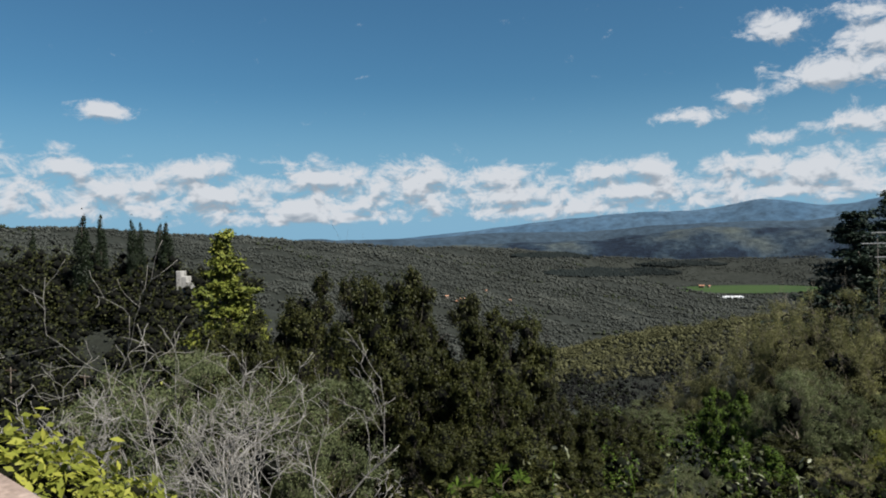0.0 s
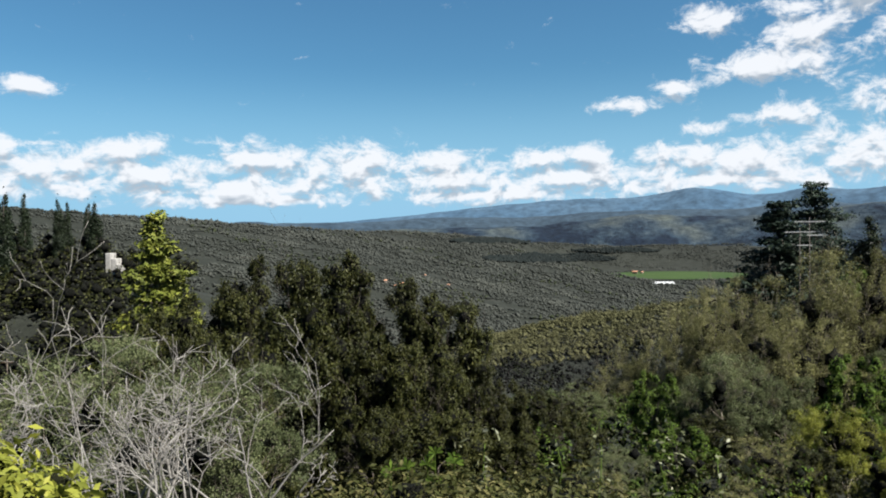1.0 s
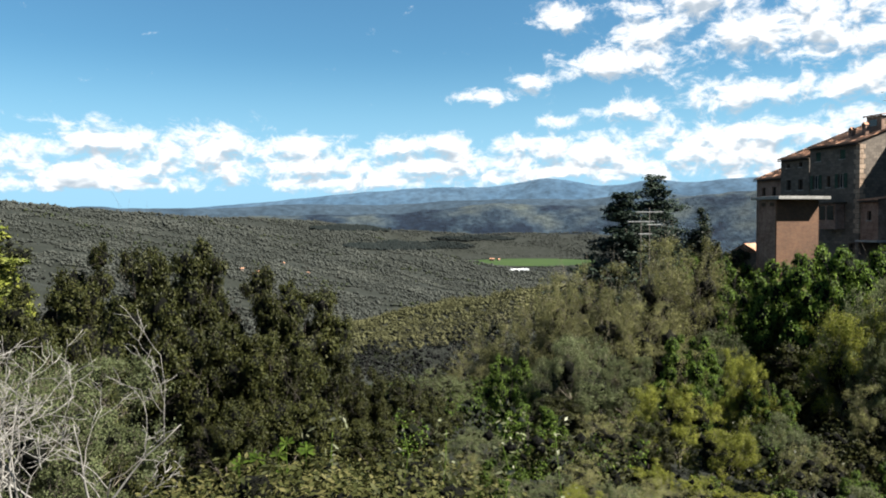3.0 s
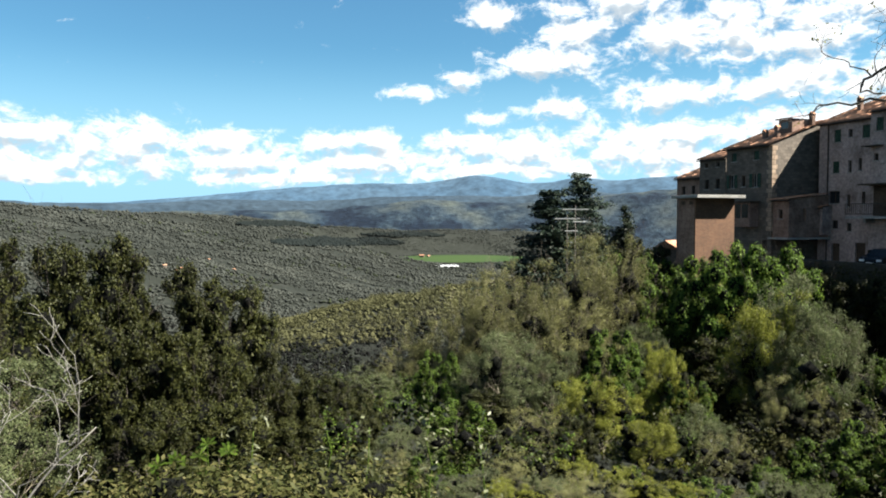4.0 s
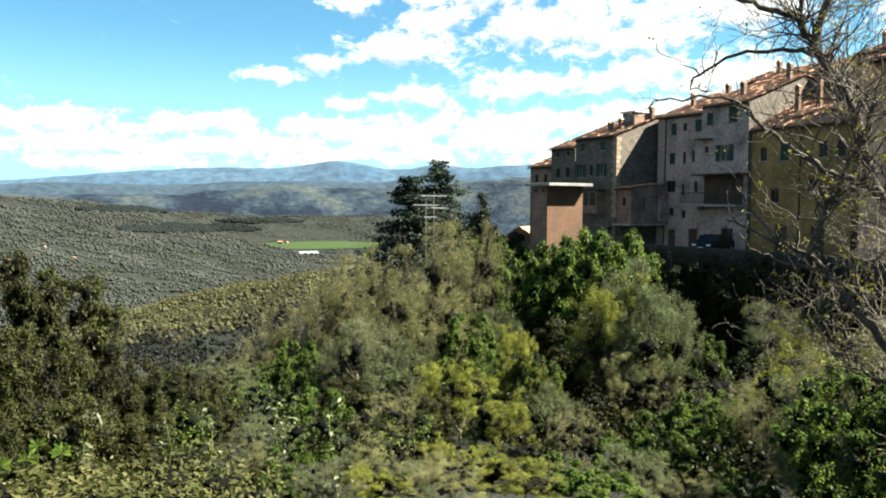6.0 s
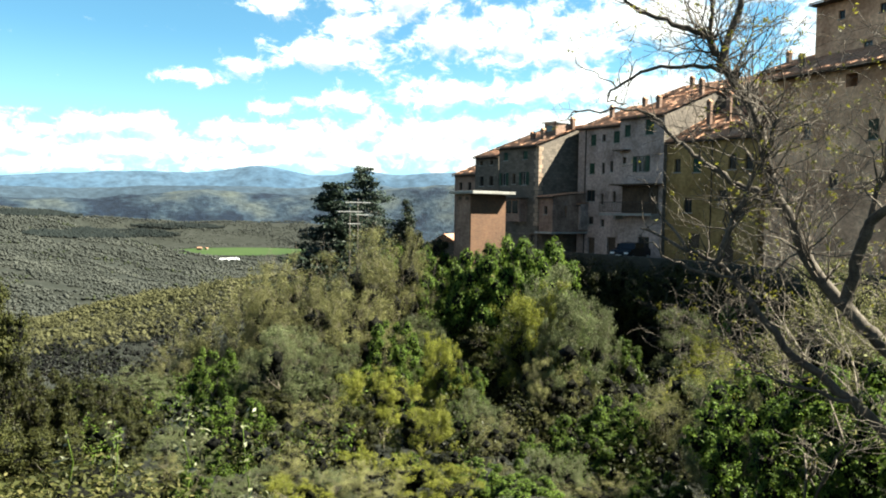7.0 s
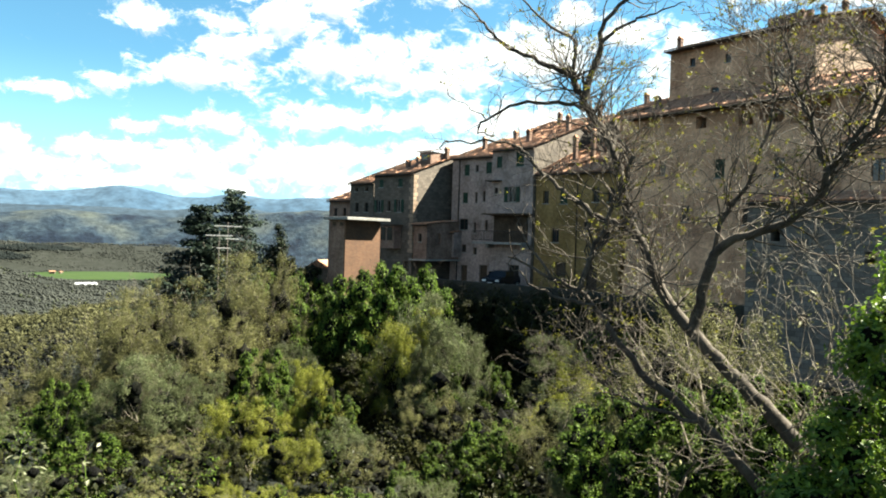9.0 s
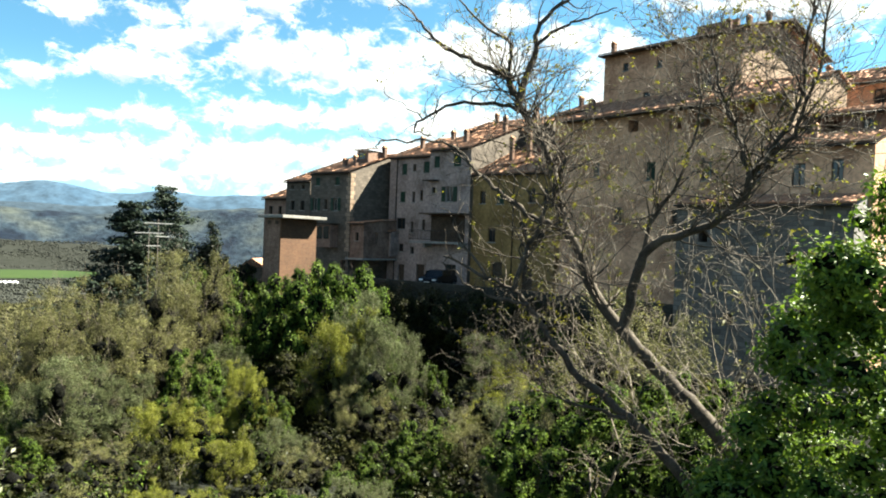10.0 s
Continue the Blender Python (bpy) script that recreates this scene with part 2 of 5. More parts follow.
RAILWOOD = rough_mat("weathered_rail_timber", [(0.3, (0.1520, 0.1102, 0.0874)), (0.7, (0.2888, 0.2280, 0.1900))], 3.0, 0.8, 14, 0.7, 0.004)
IRON = rough_mat("dark_iron", [(0.3, (0.03, 0.028, 0.026)), (0.7, (0.07, 0.06, 0.055))], 4.0, 0.6, 8, 0.2, 0.003, 0.6)
ALU = rough_mat("pale_aluminium", [(0.3, (0.2080, 0.2080, 0.2080)), (0.7, (0.2925, 0.2925, 0.2925))], 4.0, 0.5, 8, 0.1, 0.002, 0.3)
WHITE = rough_mat("white_sheeting", [(0.3, (0.7, 0.7, 0.7)), (0.7, (0.82, 0.82, 0.82))], 0.05, 0.7, 8, 0.1, 0.01)
CARPAINT = rough_mat("dark_car_paint", [(0.3, (0.012, 0.013, 0.016)), (0.7, (0.022, 0.023, 0.028))], 1.0, 0.25, 8, 0.02, 0.001, 0.2)
RUBBER = rough_mat("tyre_rubber", [(0.3, (0.015, 0.015, 0.015)), (0.7, (0.03, 0.03, 0.03))], 5.0, 0.8, 8, 0.2, 0.003)


def masonry(name, stops, scale, wide, mortar, relief=0.6):
    """Courses of stone or brick too small to build one by one: uneven tone for each, sunk joints, dirt over all."""
    def build(nt, bsdf):
        tc = nt.nodes.new("ShaderNodeTexCoord")
        mp = nt.nodes.new("ShaderNodeMapping")
        mp.inputs["Rotation"].default_value = (radians(90), 0, 0)
        sx = nt.nodes.new("ShaderNodeSeparateXYZ")
        nt.links.new(tc.outputs["Object"], sx.inputs[0])
        ad = nt.nodes.new("ShaderNodeMath")
        nt.links.new(sx.outputs[0], ad.inputs[0]), nt.links.new(sx.outputs[1], ad.inputs[1])
        cb = nt.nodes.new("ShaderNodeCombineXYZ")
        nt.links.new(ad.outputs[0], cb.inputs[0]), nt.links.new(sx.outputs[2], cb.inputs[1])
        br = nt.nodes.new("ShaderNodeTexBrick")
        nt.links.new(cb.outputs[0], br.inputs["Vector"])
        br.inputs["Scale"].default_value = scale
        br.inputs["Brick Width"].default_value, br.inputs["Row Height"].default_value = wide, 0.25
        br.inputs["Mortar Size"].default_value, br.inputs["Mortar Smooth"].default_value = 0.016, 0.3
        br.inputs["Color1"].default_value, br.inputs["Color2"].default_value = (*stops[0], 1), (*stops[1], 1)
        br.inputs["Mortar"].default_value = (*mortar, 1)
        n1, n2 = noise_tex(nt, 0.5, 5), noise_tex(nt, 5, 6)
        col = mixrgb(nt, 0.8, br.outputs["Color"], ramp(nt, n1, [(0.3, (0.6, 0.58, 0.55)), (0.7, (1.15, 1.12, 1.08))]), "MULTIPLY")
        col = mixrgb(nt, 0.6, col, ramp(nt, n2, [(0.3, (0.6, 0.6, 0.6)), (0.7, (1.15, 1.15, 1.15))]), "MULTIPLY")
        nt.links.new(col, bsdf.inputs["Base Color"])
        bsdf.inputs["Roughness"].default_value = 0.92
        bump(nt, bsdf, br.outputs["Fac"], -relief, 0.02)
    return mat(name, build)


BRICK = masonry("orange_brick", ((0.0853, 0.0366, 0.0161), (0.1102, 0.0524, 0.0238)), 3.6, 0.9, (0.0888, 0.0603, 0.0376))
STONE = masonry("grey_rubble_stone", ((0.0691, 0.0534, 0.0420), (0.1287, 0.1050, 0.0834)), 1.05, 0.46, (0.0715, 0.0596, 0.0477))
# Shaded copy of DARKSTONE: the shadow of the houses put into the colour.
SHADESTONE = masonry("shaded_black_rubble", ((0.018, 0.019, 0.014), (0.034, 0.034, 0.026)), 0.95, 0.46, (0.014, 0.014, 0.011))
DARKSTONE = masonry("dark_rubble_stone", ((0.0825, 0.0768, 0.0709), (0.1568, 0.1469, 0.1362)), 0.95, 0.46, (0.0743, 0.0685, 0.0627))


def glass(nt, bsdf):
    bsdf.inputs["Base Color"].default_value = (0.015, 0.018, 0.02, 1)
    bsdf.inputs["Roughness"].default_value = 0.08


PANE = mat("window_glass", glass)
BUDLEAF = leaf_mat("opening_bud_leaves", (0.0607, 0.0607, 0.0074), (0.1206, 0.1154, 0.0148), (0.2013, 0.1813, 0.0303), 0.45)
BRAMBLE = leaf_mat("bramble_leaves", (0.0136, 0.0181, 0.0053), (0.0423, 0.0453, 0.0121), (0.1283, 0.1132, 0.0453), 0.3, 0.62, 1.5)
ROSEMARY = leaf_mat("rosemary_leaves", (0.0200, 0.0233, 0.0233), (0.0400, 0.0453, 0.0473), (0.0739, 0.0773, 0.0872), 0.2, 0.7, 2.0)
LAUREL = leaf_mat("laurel_leaves", (0.0252, 0.0512, 0.0044), (0.0688, 0.1195, 0.0106), (0.1721, 0.2401, 0.0256), 0.35, 0.5, 0.8)
PALELEAF = leaf_mat("pale_leaves", (0.0480, 0.0533, 0.0213), (0.0959, 0.1012, 0.0533), (0.1598, 0.1598, 0.1066), 0.3, 0.5, 2.0)
GOLDEN = leaf_mat("golden_conifer_needles", (0.0222, 0.0281, 0.0044), (0.0555, 0.0651, 0.0104), (0.1184, 0.1184, 0.0222))
TWIGBARK = rough_mat("light_twig_bark", [(0.3, (0.0638, 0.0529, 0.0401)), (0.7, (0.1733, 0.1505, 0.1186))], 4, 0.85, 9, 0.5, 0.01)
# Dark tone for painted shade in crown gaps, not assigned to anything.
GAP_DARK = rough_mat("crown_gap_dark", [(0.35, (0.0060, 0.0060, 0.0030)), (0.65, (0.0180, 0.0168, 0.0084))], 6, 0.95, 6, 0.9, 0.05)

# ---------------------------------------------------------------- mesh helpers


def mesh_ob(name, verts, faces, material, parent=None, label="", smooth=False, mats=None, idx=None):
    me = bpy.data.meshes.new(name)
    verts = np.asarray(verts, dtype=np.float32)
    if isinstance(faces, np.ndarray):
        n, k = faces.shape
        me.vertices.add(len(verts)), me.loops.add(n * k), me.polygons.add(n)
        me.vertices.foreach_set("co", verts.ravel())
        me.loops.foreach_set("vertex_index", faces.astype(np.int32).ravel())
        me.polygons.foreach_set("loop_start", np.arange(0, n * k, k, dtype=np.int32))
        me.update(calc_edges=True)
    else:
        me.from_pydata([tuple(v) for v in verts], [], faces)
    for m in (mats or [material]):
        me.materials.append(m)
    if idx is not None:
        me.polygons.foreach_set("material_index", np.asarray(idx, dtype=np.int32))
    if smooth:
        me.polygons.foreach_set("use_smooth", [True] * len(me.polygons))
    ob = new(name, me)
    ob.parent = parent
    return tagged(ob, label)


def part(name, bm, material, parent=None, label=""):
    me = bpy.data.meshes.new(name)
    bm.to_mesh(me)
    bm.free()
    me.materials.append(material)
    ob = new(name, me)
    ob.parent = parent
    return tagged(ob, label)


def box(bm, x0, x1, y0, y1, z0, z1, bevel=0.0):
    r = bmesh.ops.create_cube(bm, size=1.0)
    for v in r["verts"]:
        v.co = ((x0 + x1) / 2 + v.co.x * (x1 - x0), (y0 + y1) / 2 + v.co.y * (y1 - y0), (z0 + z1) / 2 + v.co.z * (z1 - z0))
    if bevel:
        es = {e for v in r["verts"] for e in v.link_edges}
        bmesh.ops.bevel(bm, geom=list(es), offset=bevel, segments=1, affect="EDGES")


def polar(az, d):
    return d * math.sin(radians(az)), d * math.cos(radians(az))


# ---------------------------------------------------------------- ground
# ridge lines: (x, y, height) along the crest, then the fall to either side
RIDGES = [
    ([(75, -60, 3), (60, 5, -1), (54, 38, -2.2), (53, 62, -3.2), (66, 105, -8), (90, 170, -24), (120, 260, -50), (140, 380, -88)], 0.62),
    ([(60, -90, 6), (10, -30, 2), (0, 0, 0.2)], 0.46),
    ([(-60, -60, 4), (-20, -10, 0), (-12, 6, -3)], 0.45),
    ([(-330, 100, 22), (-150, 140, 4), (-85, 150, -2.5), (-50, 150, -6), (-15, 170, -30)], 0.40),
    ([(420, 300, 2), (196, 405, -37), (143, 458, -51), (85, 492, -68), (30, 520, -92), (-60, 560, -114)], 0.24),
    ([(-1100, 700, 120), (-700, 1050, 55), (-430, 1350, 40), (-280, 1600, 22)], 0.21),
    ([(-280, 1600, 22), (-100, 1850, 12), (60, 2050, 9), (230, 2330, 0), (480, 2700, -28), (900, 2900, -52), (1500, 2900, -50)], 0.20),
]


def ridge_height(px, py, line, fall):
    best = np.full(px.shape, -1e4)
    for (x0, y0, z0), (x1, y1, z1) in zip(line[:-1], line[1:]):
        dx, dy = x1 - x0, y1 - y0
        t = np.clip(((px - x0) * dx + (py - y0) * dy) / (dx * dx + dy * dy), 0, 1)
        d = np.hypot(px - x0 - t * dx, py - y0 - t * dy)
        soft = 6 + 0.02 * np.hypot(px, py)
        best = np.maximum(best, z0 + t * (z1 - z0) - fall * (np.sqrt(d * d + soft * soft) - soft))
    return best


def waves(px, py, length, seed):
    rs = np.random.RandomState(seed)
    out = np.zeros_like(px)
    for k in range(4):
        for j in range(3):
            a, ph = rs.uniform(0, 2 * math.pi, 2)
            w = 2 * math.pi * 1.9 ** k / length
            out = out + np.sin((px * math.cos(a) + py * math.sin(a)) * w + ph) * 0.55 ** k
    return out / 3.0


def ground_z(px, py):
    px, py = np.asarray(px, dtype=float), np.asarray(py, dtype=float)
    r = np.hypot(px, py)
    t = np.clip((r - 55) / 430, 0, 1)
    z = -7 - 3 * np.clip((r - 18) / 27, 0, 1) - 11 * np.clip((r - 48) / 25, 0, 1) - 84 * (t * t * (3 - 2 * t)) - 26 * np.clip((r - 400) / 1200, 0, 1)
    for line, fall in RIDGES:
        h = ridge_height(px, py, line, fall)
        k = 2.0 + 0.012 * r
        z = np.maximum(z, h) + k * 0.25 * np.maximum(k - np.abs(z - h), 0) ** 2 / k ** 2
    z = z + waves(px, py, 260, 3) * np.clip((r - 90) / 500, 0, 1) * 3 + waves(px, py, 24, 5) * np.clip((r - 8) / 60, 0, 1) * 0.5
    calm = np.clip((np.hypot((px - 850) / 420, (py - 2180) / 480) - 0.8) * 3, 0, 1)
    z = np.where(r > 900, -131 * (1 - calm) + z * calm, z)
    flat = np.clip((r - 1.6) / 1.4, 0, 1)
    return z * flat


def polar_sheet(name, azs, rs, height, material):
    A, R = np.meshgrid(np.radians(azs), rs)
    X, Y = R * np.sin(A), R * np.cos(A)
    Z = height(X, Y)
    na, nr = len(azs), len(rs)
    i = np.arange(nr - 1)[:, None] * na + np.arange(na - 1)[None, :]
    faces = np.stack([i, i + na, i + na + 1, i + 1], -1).reshape(-1, 4)
    return mesh_ob(name, np.stack([X, Y, Z], -1).reshape(-1, 3), faces, material, smooth=True)


AZ_FINE = np.concatenate([np.arange(-180, -42, 4.0), np.arange(-42, 88, 0.4), np.arange(88, 180.1, 4.0)])
RS = np.concatenate([[0.02], np.geomspace(1.2, 3300, 170)])
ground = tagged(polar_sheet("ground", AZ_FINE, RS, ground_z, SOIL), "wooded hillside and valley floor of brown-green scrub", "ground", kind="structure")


# far hills, three crests one behind the other, distance haze painted as blue
def far_hills(name, rows, r0, r1, seed, rough, material, label):
    azs = np.concatenate([np.arange(-180, -44, 3.0), np.arange(-44, 90, 0.25), np.arange(90, 180.1, 3.0)])
    rs = np.linspace(r0, r1, 26)
    pa, pe = np.array([p[0] for p in rows]), np.array([p[1] for p in rows])

    def height(X, Y):
        a, r = np.degrees(np.arctan2(X, Y)), np.hypot(X, Y)
        t = (r - r0) / (r1 - r0)
        a = a + waves(X, Y, 1300, seed + 5) * 5.0 * (1 - t)
        crest = np.tan(np.radians(sum(np.interp(a + q, pa, pe) for q in (-.9, -.3, .3, .9)) / 4)) * r1 + 1.65
        fall = -135 + (crest + 135) * (t * t * (3 - 2 * t))
        return fall + waves(X, Y, 900, seed) * rough * t * (1.15 - t) * 2.2 + waves(X, Y, 210, seed + 1) * rough * 0.12 * t
    return tagged(polar_sheet(name, azs, rs, height, material), label, "hills", kind="structure")


# Haze goes into these base colours; HILL_A's dark stops also paint cloud shadows.
HILL_A = rough_mat("far_hill_haze_and_cloud_shade", [(0.42, (0.0046, 0.0091, 0.0175)), (0.50, (0.0122, 0.0213, 0.0319)), (0.57, (0.0236, 0.0327, 0.0395)), (0.70, (0.0380, 0.0456, 0.0426))], 0.0045, 1.0, 8, 0.7, 14)
HILL_C = rough_mat("range_woods_haze", [(0.35, (0.0164, 0.0284, 0.0427)), (0.65, (0.0252, 0.0394, 0.0547))], 0.003, 1.0, 9, 0.4, 14)
HILL_B = rough_mat("mountain_woods_haze", [(0.35, (0.0280, 0.0547, 0.0882)), (0.65, (0.0377, 0.0657, 0.0985))], 0.003, 1.0, 6, 0.0, 1)
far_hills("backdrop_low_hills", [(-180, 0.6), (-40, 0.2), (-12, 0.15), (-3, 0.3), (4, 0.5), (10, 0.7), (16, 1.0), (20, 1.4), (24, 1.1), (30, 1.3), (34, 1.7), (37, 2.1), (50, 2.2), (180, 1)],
          2950, 3500, 11, 26, HILL_A, "wooded hills in the distance, haze blue and cloud shade in their colour")
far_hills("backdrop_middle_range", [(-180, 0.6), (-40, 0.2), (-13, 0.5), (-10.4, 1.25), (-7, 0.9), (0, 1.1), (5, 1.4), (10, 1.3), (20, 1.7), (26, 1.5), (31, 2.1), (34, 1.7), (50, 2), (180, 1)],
          3500, 4050, 15, 20, HILL_C, "wooded middle range of hills, haze blue in its colour")
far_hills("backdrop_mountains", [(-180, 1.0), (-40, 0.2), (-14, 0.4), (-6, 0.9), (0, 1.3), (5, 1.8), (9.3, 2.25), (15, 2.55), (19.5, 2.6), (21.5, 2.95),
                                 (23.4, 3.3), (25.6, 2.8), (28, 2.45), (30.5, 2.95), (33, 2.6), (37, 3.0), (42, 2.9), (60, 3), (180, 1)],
          4050, 4800, 21, 22, HILL_B, "mountain range on the horizon, haze blue in its colour")

# ---------------------------------------------------------------- plants


def tubes(name, lines, material, parent=None, sides=5, label=""):
    """Tapered branches: each line is a list of (point, radius)."""
    V, F = [], []
    for line in lines:
        base = len(V)
        for i, (p, r) in enumerate(line):
            a = Vector(line[max(i - 1, 0)][0])
            b = Vector(line[min(i + 1, len(line) - 1)][0])
            d = (b - a).normalized() if (b - a).length > 1e-6 else Vector((0, 0, 1))
            u = d.orthogonal().normalized() if i == 0 else (u - d * u.dot(d)).normalized()
            w = d.cross(u)
            for k in range(sides):
                t = 2 * math.pi * k / sides
                V.append(Vector(p) + (u * math.cos(t) + w * math.sin(t)) * r)
        for i in range(len(line) - 1):
            for k in range(sides):
                a0, a1 = base + i * sides + k, base + i * sides + (k + 1) % sides
                F.append((a0, a1, a1 + sides, a0 + sides))
        F.append(tuple(base + (len(line) - 1) * sides + k for k in range(sides)))
    return mesh_ob(name, V, F, material, parent, label, smooth=True)


def grow(rng, start, way, length, radius, depth, spread=0.7, up=0.25, kids=3, wob=0.16, segs=6, out=None, tips=None, ratio=0.62, thin=0.0035):
    """A branch that wanders, tapers and forks; gathers its lines and the tips."""
    p, d = Vector(start), Vector(way).normalized()
    line, r = [(p.copy(), radius)], radius
    forks = sorted(rng.uniform(0.35, 0.97) for _ in range(kids)) if depth else []
    for i in range(segs):
        d = (d + Vector((rng.gauss(0, wob), rng.gauss(0, wob), rng.gauss(0, wob) + up * 0.12))).normalized()
        q = p + d * (length / segs)
        t1 = (i + 1) / segs
        r = max(radius * (1 - 0.72 * t1), thin)
        while forks and forks[0] <= t1:
            forks.pop(0)
            side = Vector((rng.gauss(0, 1), rng.gauss(0, 1), rng.gauss(0, 0.6)))
            side = (side - d * side.dot(d)).normalized()
            way2 = (d * (1 - spread * 0.45) + side * spread + Vector((0, 0, up))).normalized()
            grow(rng, q, way2, length * ratio * rng.uniform(0.7, 1.15), max(r * 0.72, thin), depth - 1, spread, up, kids, wob, max(segs - 1, 3), out, tips, ratio, thin)
        line.append((q.copy(), r))
        p = q
    out.append(line)
    if tips is not None:
        tips.append(p.copy())
    return out


def leaves(centres, radii, count, size, seed, squash=0.8, shell=0.55, droop=0.0, fold=False):
    """count folded leaves spread through irregular clumps; returns verts and faces."""
    rs = np.random.RandomState(seed)
    c, r = np.asarray(centres, dtype=float), np.asarray(radii, dtype=float)
    w = r ** 2
    k = rs.choice(len(c), count, p=w / w.sum())
    d = rs.normal(size=(count, 3))
    d /= np.linalg.norm(d, axis=1)[:, None]
    rad = r[k] * (shell + (1 - shell) * rs.uniform(0, 1, count) ** 0.6) * rs.uniform(0.72, 1.26, count)
    p = c[k] + d * rad[:, None] * np.array([1, 1, squash])
    nrm = d * 1.0 + rs.normal(size=(count, 3)) * 0.55 + np.array([0, 0, 0.55 - droop])
    nrm /= np.linalg.norm(nrm, axis=1)[:, None]
    t = np.cross(nrm, rs.normal(size=(count, 3)))
    t /= np.linalg.norm(t, axis=1)[:, None]
    b = np.cross(nrm, t)
    s = size * rs.uniform(0.55, 1.35, count)[:, None]
    if not fold:
        v = np.stack([p - t * s - b * s * 0.5, p - t * s * 0.3 + b * s * 0.62, p + t * s * 1.1], 1)
        return v.reshape(-1, 3), np.arange(count * 3).reshape(-1, 3)
    v = np.stack([p - t * s, p - b * s * 0.48 + nrm * s * 0.12, p + t * s, p + b * s * 0.48 + nrm * s * 0.12], 1)
    i = np.arange(count)[:, None] * 4
    f = np.concatenate([i + np.array([0, 1, 2]), i + np.array([0, 2, 3])], 0)
    return v.reshape(-1, 3), f


def shade_cores(centres, radii, seed, rough=0.14):
    """A jagged lump of 80 faces in each clump, hidden under its leaves, to carry the painted gap shade."""
    bm = bmesh.new()
    bmesh.ops.create_icosphere(bm, subdivisions=2, radius=1.0)
    base = np.array([v.co[:] for v in bm.verts])
    fac = np.array([[v.index for v in f.verts] for f in bm.faces])
    bm.free()
    rs = np.random.RandomState(seed)
    c, r = np.asarray(centres, dtype=float), np.asarray(radii, dtype=float)
    n, m = len(c), len(base)
    v = base[None] * (1 + rs.normal(size=(n, m, 1)) * rough) * r[:, None, None] * np.array([1, 1, 0.85]) + c[:, None, :]
    return v.reshape(-1, 3), (fac[None] + (np.arange(n) * m)[:, None, None]).reshape(-1, 3)


def lobes(C, R, n, leaf, seed, core):
    """Crown of uneven lobes: each a bumpy shell of leaves round a near-black shade core, with twiggy sprays that stand
    out of it.
    """
    rs = random.Random(seed + 50)
    c2, r2 = [], []
    for (x, y, z), r in zip(C, R):
        for k in range(9):
            d = Vector((rs.gauss(0, 1), rs.gauss(0, 1), rs.gauss(0, 0.8) + 0.35)).normalized()
            q = rs.uniform(0.70, 1.0)
            c2.append((x + d.x * r * q, y + d.y * r * q, z + d.z * r * q * 0.85)), r2.append(r * rs.uniform(0.22, 0.46))
    m = int(n * 0.3)
    v, f = leaves(C, R, m, leaf, seed, 0.88, 0.7)
    va, fa = leaves(c2, r2, n - m, leaf, seed + 7, 0.85, 0.6)
    v, f = np.concatenate([v, va]), np.concatenate([f, fa + len(v)])
    if core > 0:
        a, b = shade_cores(C + c2, [r * core * 1.35 for r in R] + [r * core * 1.1 for r in r2], seed + 2)
        v, f = np.concatenate([v, a]), np.concatenate([f, b + len(v)])
    return v, f


def thing(name, label, category, group="", at=(0, 0, 0), turn=0.0, size=1.0):
    e = new(name)
    e.location, e.rotation_euler, e.scale = at, (0, 0, turn), (size, size, size)
    e.empty_display_size = 0.2
    return tagged(e, label, category, group)


def broadleaf(name, seed, h, w, n, leaf, material, bark, label, category="tree", clumps=26, lo=0.18, group="", core=0.52, kids=4):
    """A spreading tree: trunk and limbs, then a crown of leaves gathered in uneven clumps."""
    rng = random.Random(seed)
    root = thing(name, label, category, group)
    lines, tips = [], []
    grow(rng, (0, 0, -0.6), (rng.uniform(-.1, .1), rng.uniform(-.1, .1), 1), h * 0.62, h * 0.022, 3, 0.85, 0.22, kids, 0.10, 7, lines, tips)
    tubes("trunk", lines, bark, root, 4)
    C, R = [], []
    for k in range(clumps):
        a, q = k * 2.4 + rng.uniform(-.5, .5), (k + rng.uniform(0, 1)) / clumps
        prof = math.sin(math.pi * (0.14 + 0.80 * (1 - q) ** 0.85)) ** 0.6
        rr = w * 0.5 * prof * rng.uniform(0.5, 0.95)
        size = h * rng.uniform(0.060, 0.125) * (1.1 - 0.35 * q)
        C.append((rr * math.cos(a), rr * math.sin(a), h * (lo + (1 - lo) * q) - size * 0.9 + rng.uniform(-.03, .03) * h)), R.append(size)
    v, f = lobes(C, R, n, leaf, seed, core)
    mesh_ob("crown", v, f, material, root, mats=[material, GAP_SHADES[material.name]], idx=(np.arange(len(f)) >= n).astype(int))
    return root


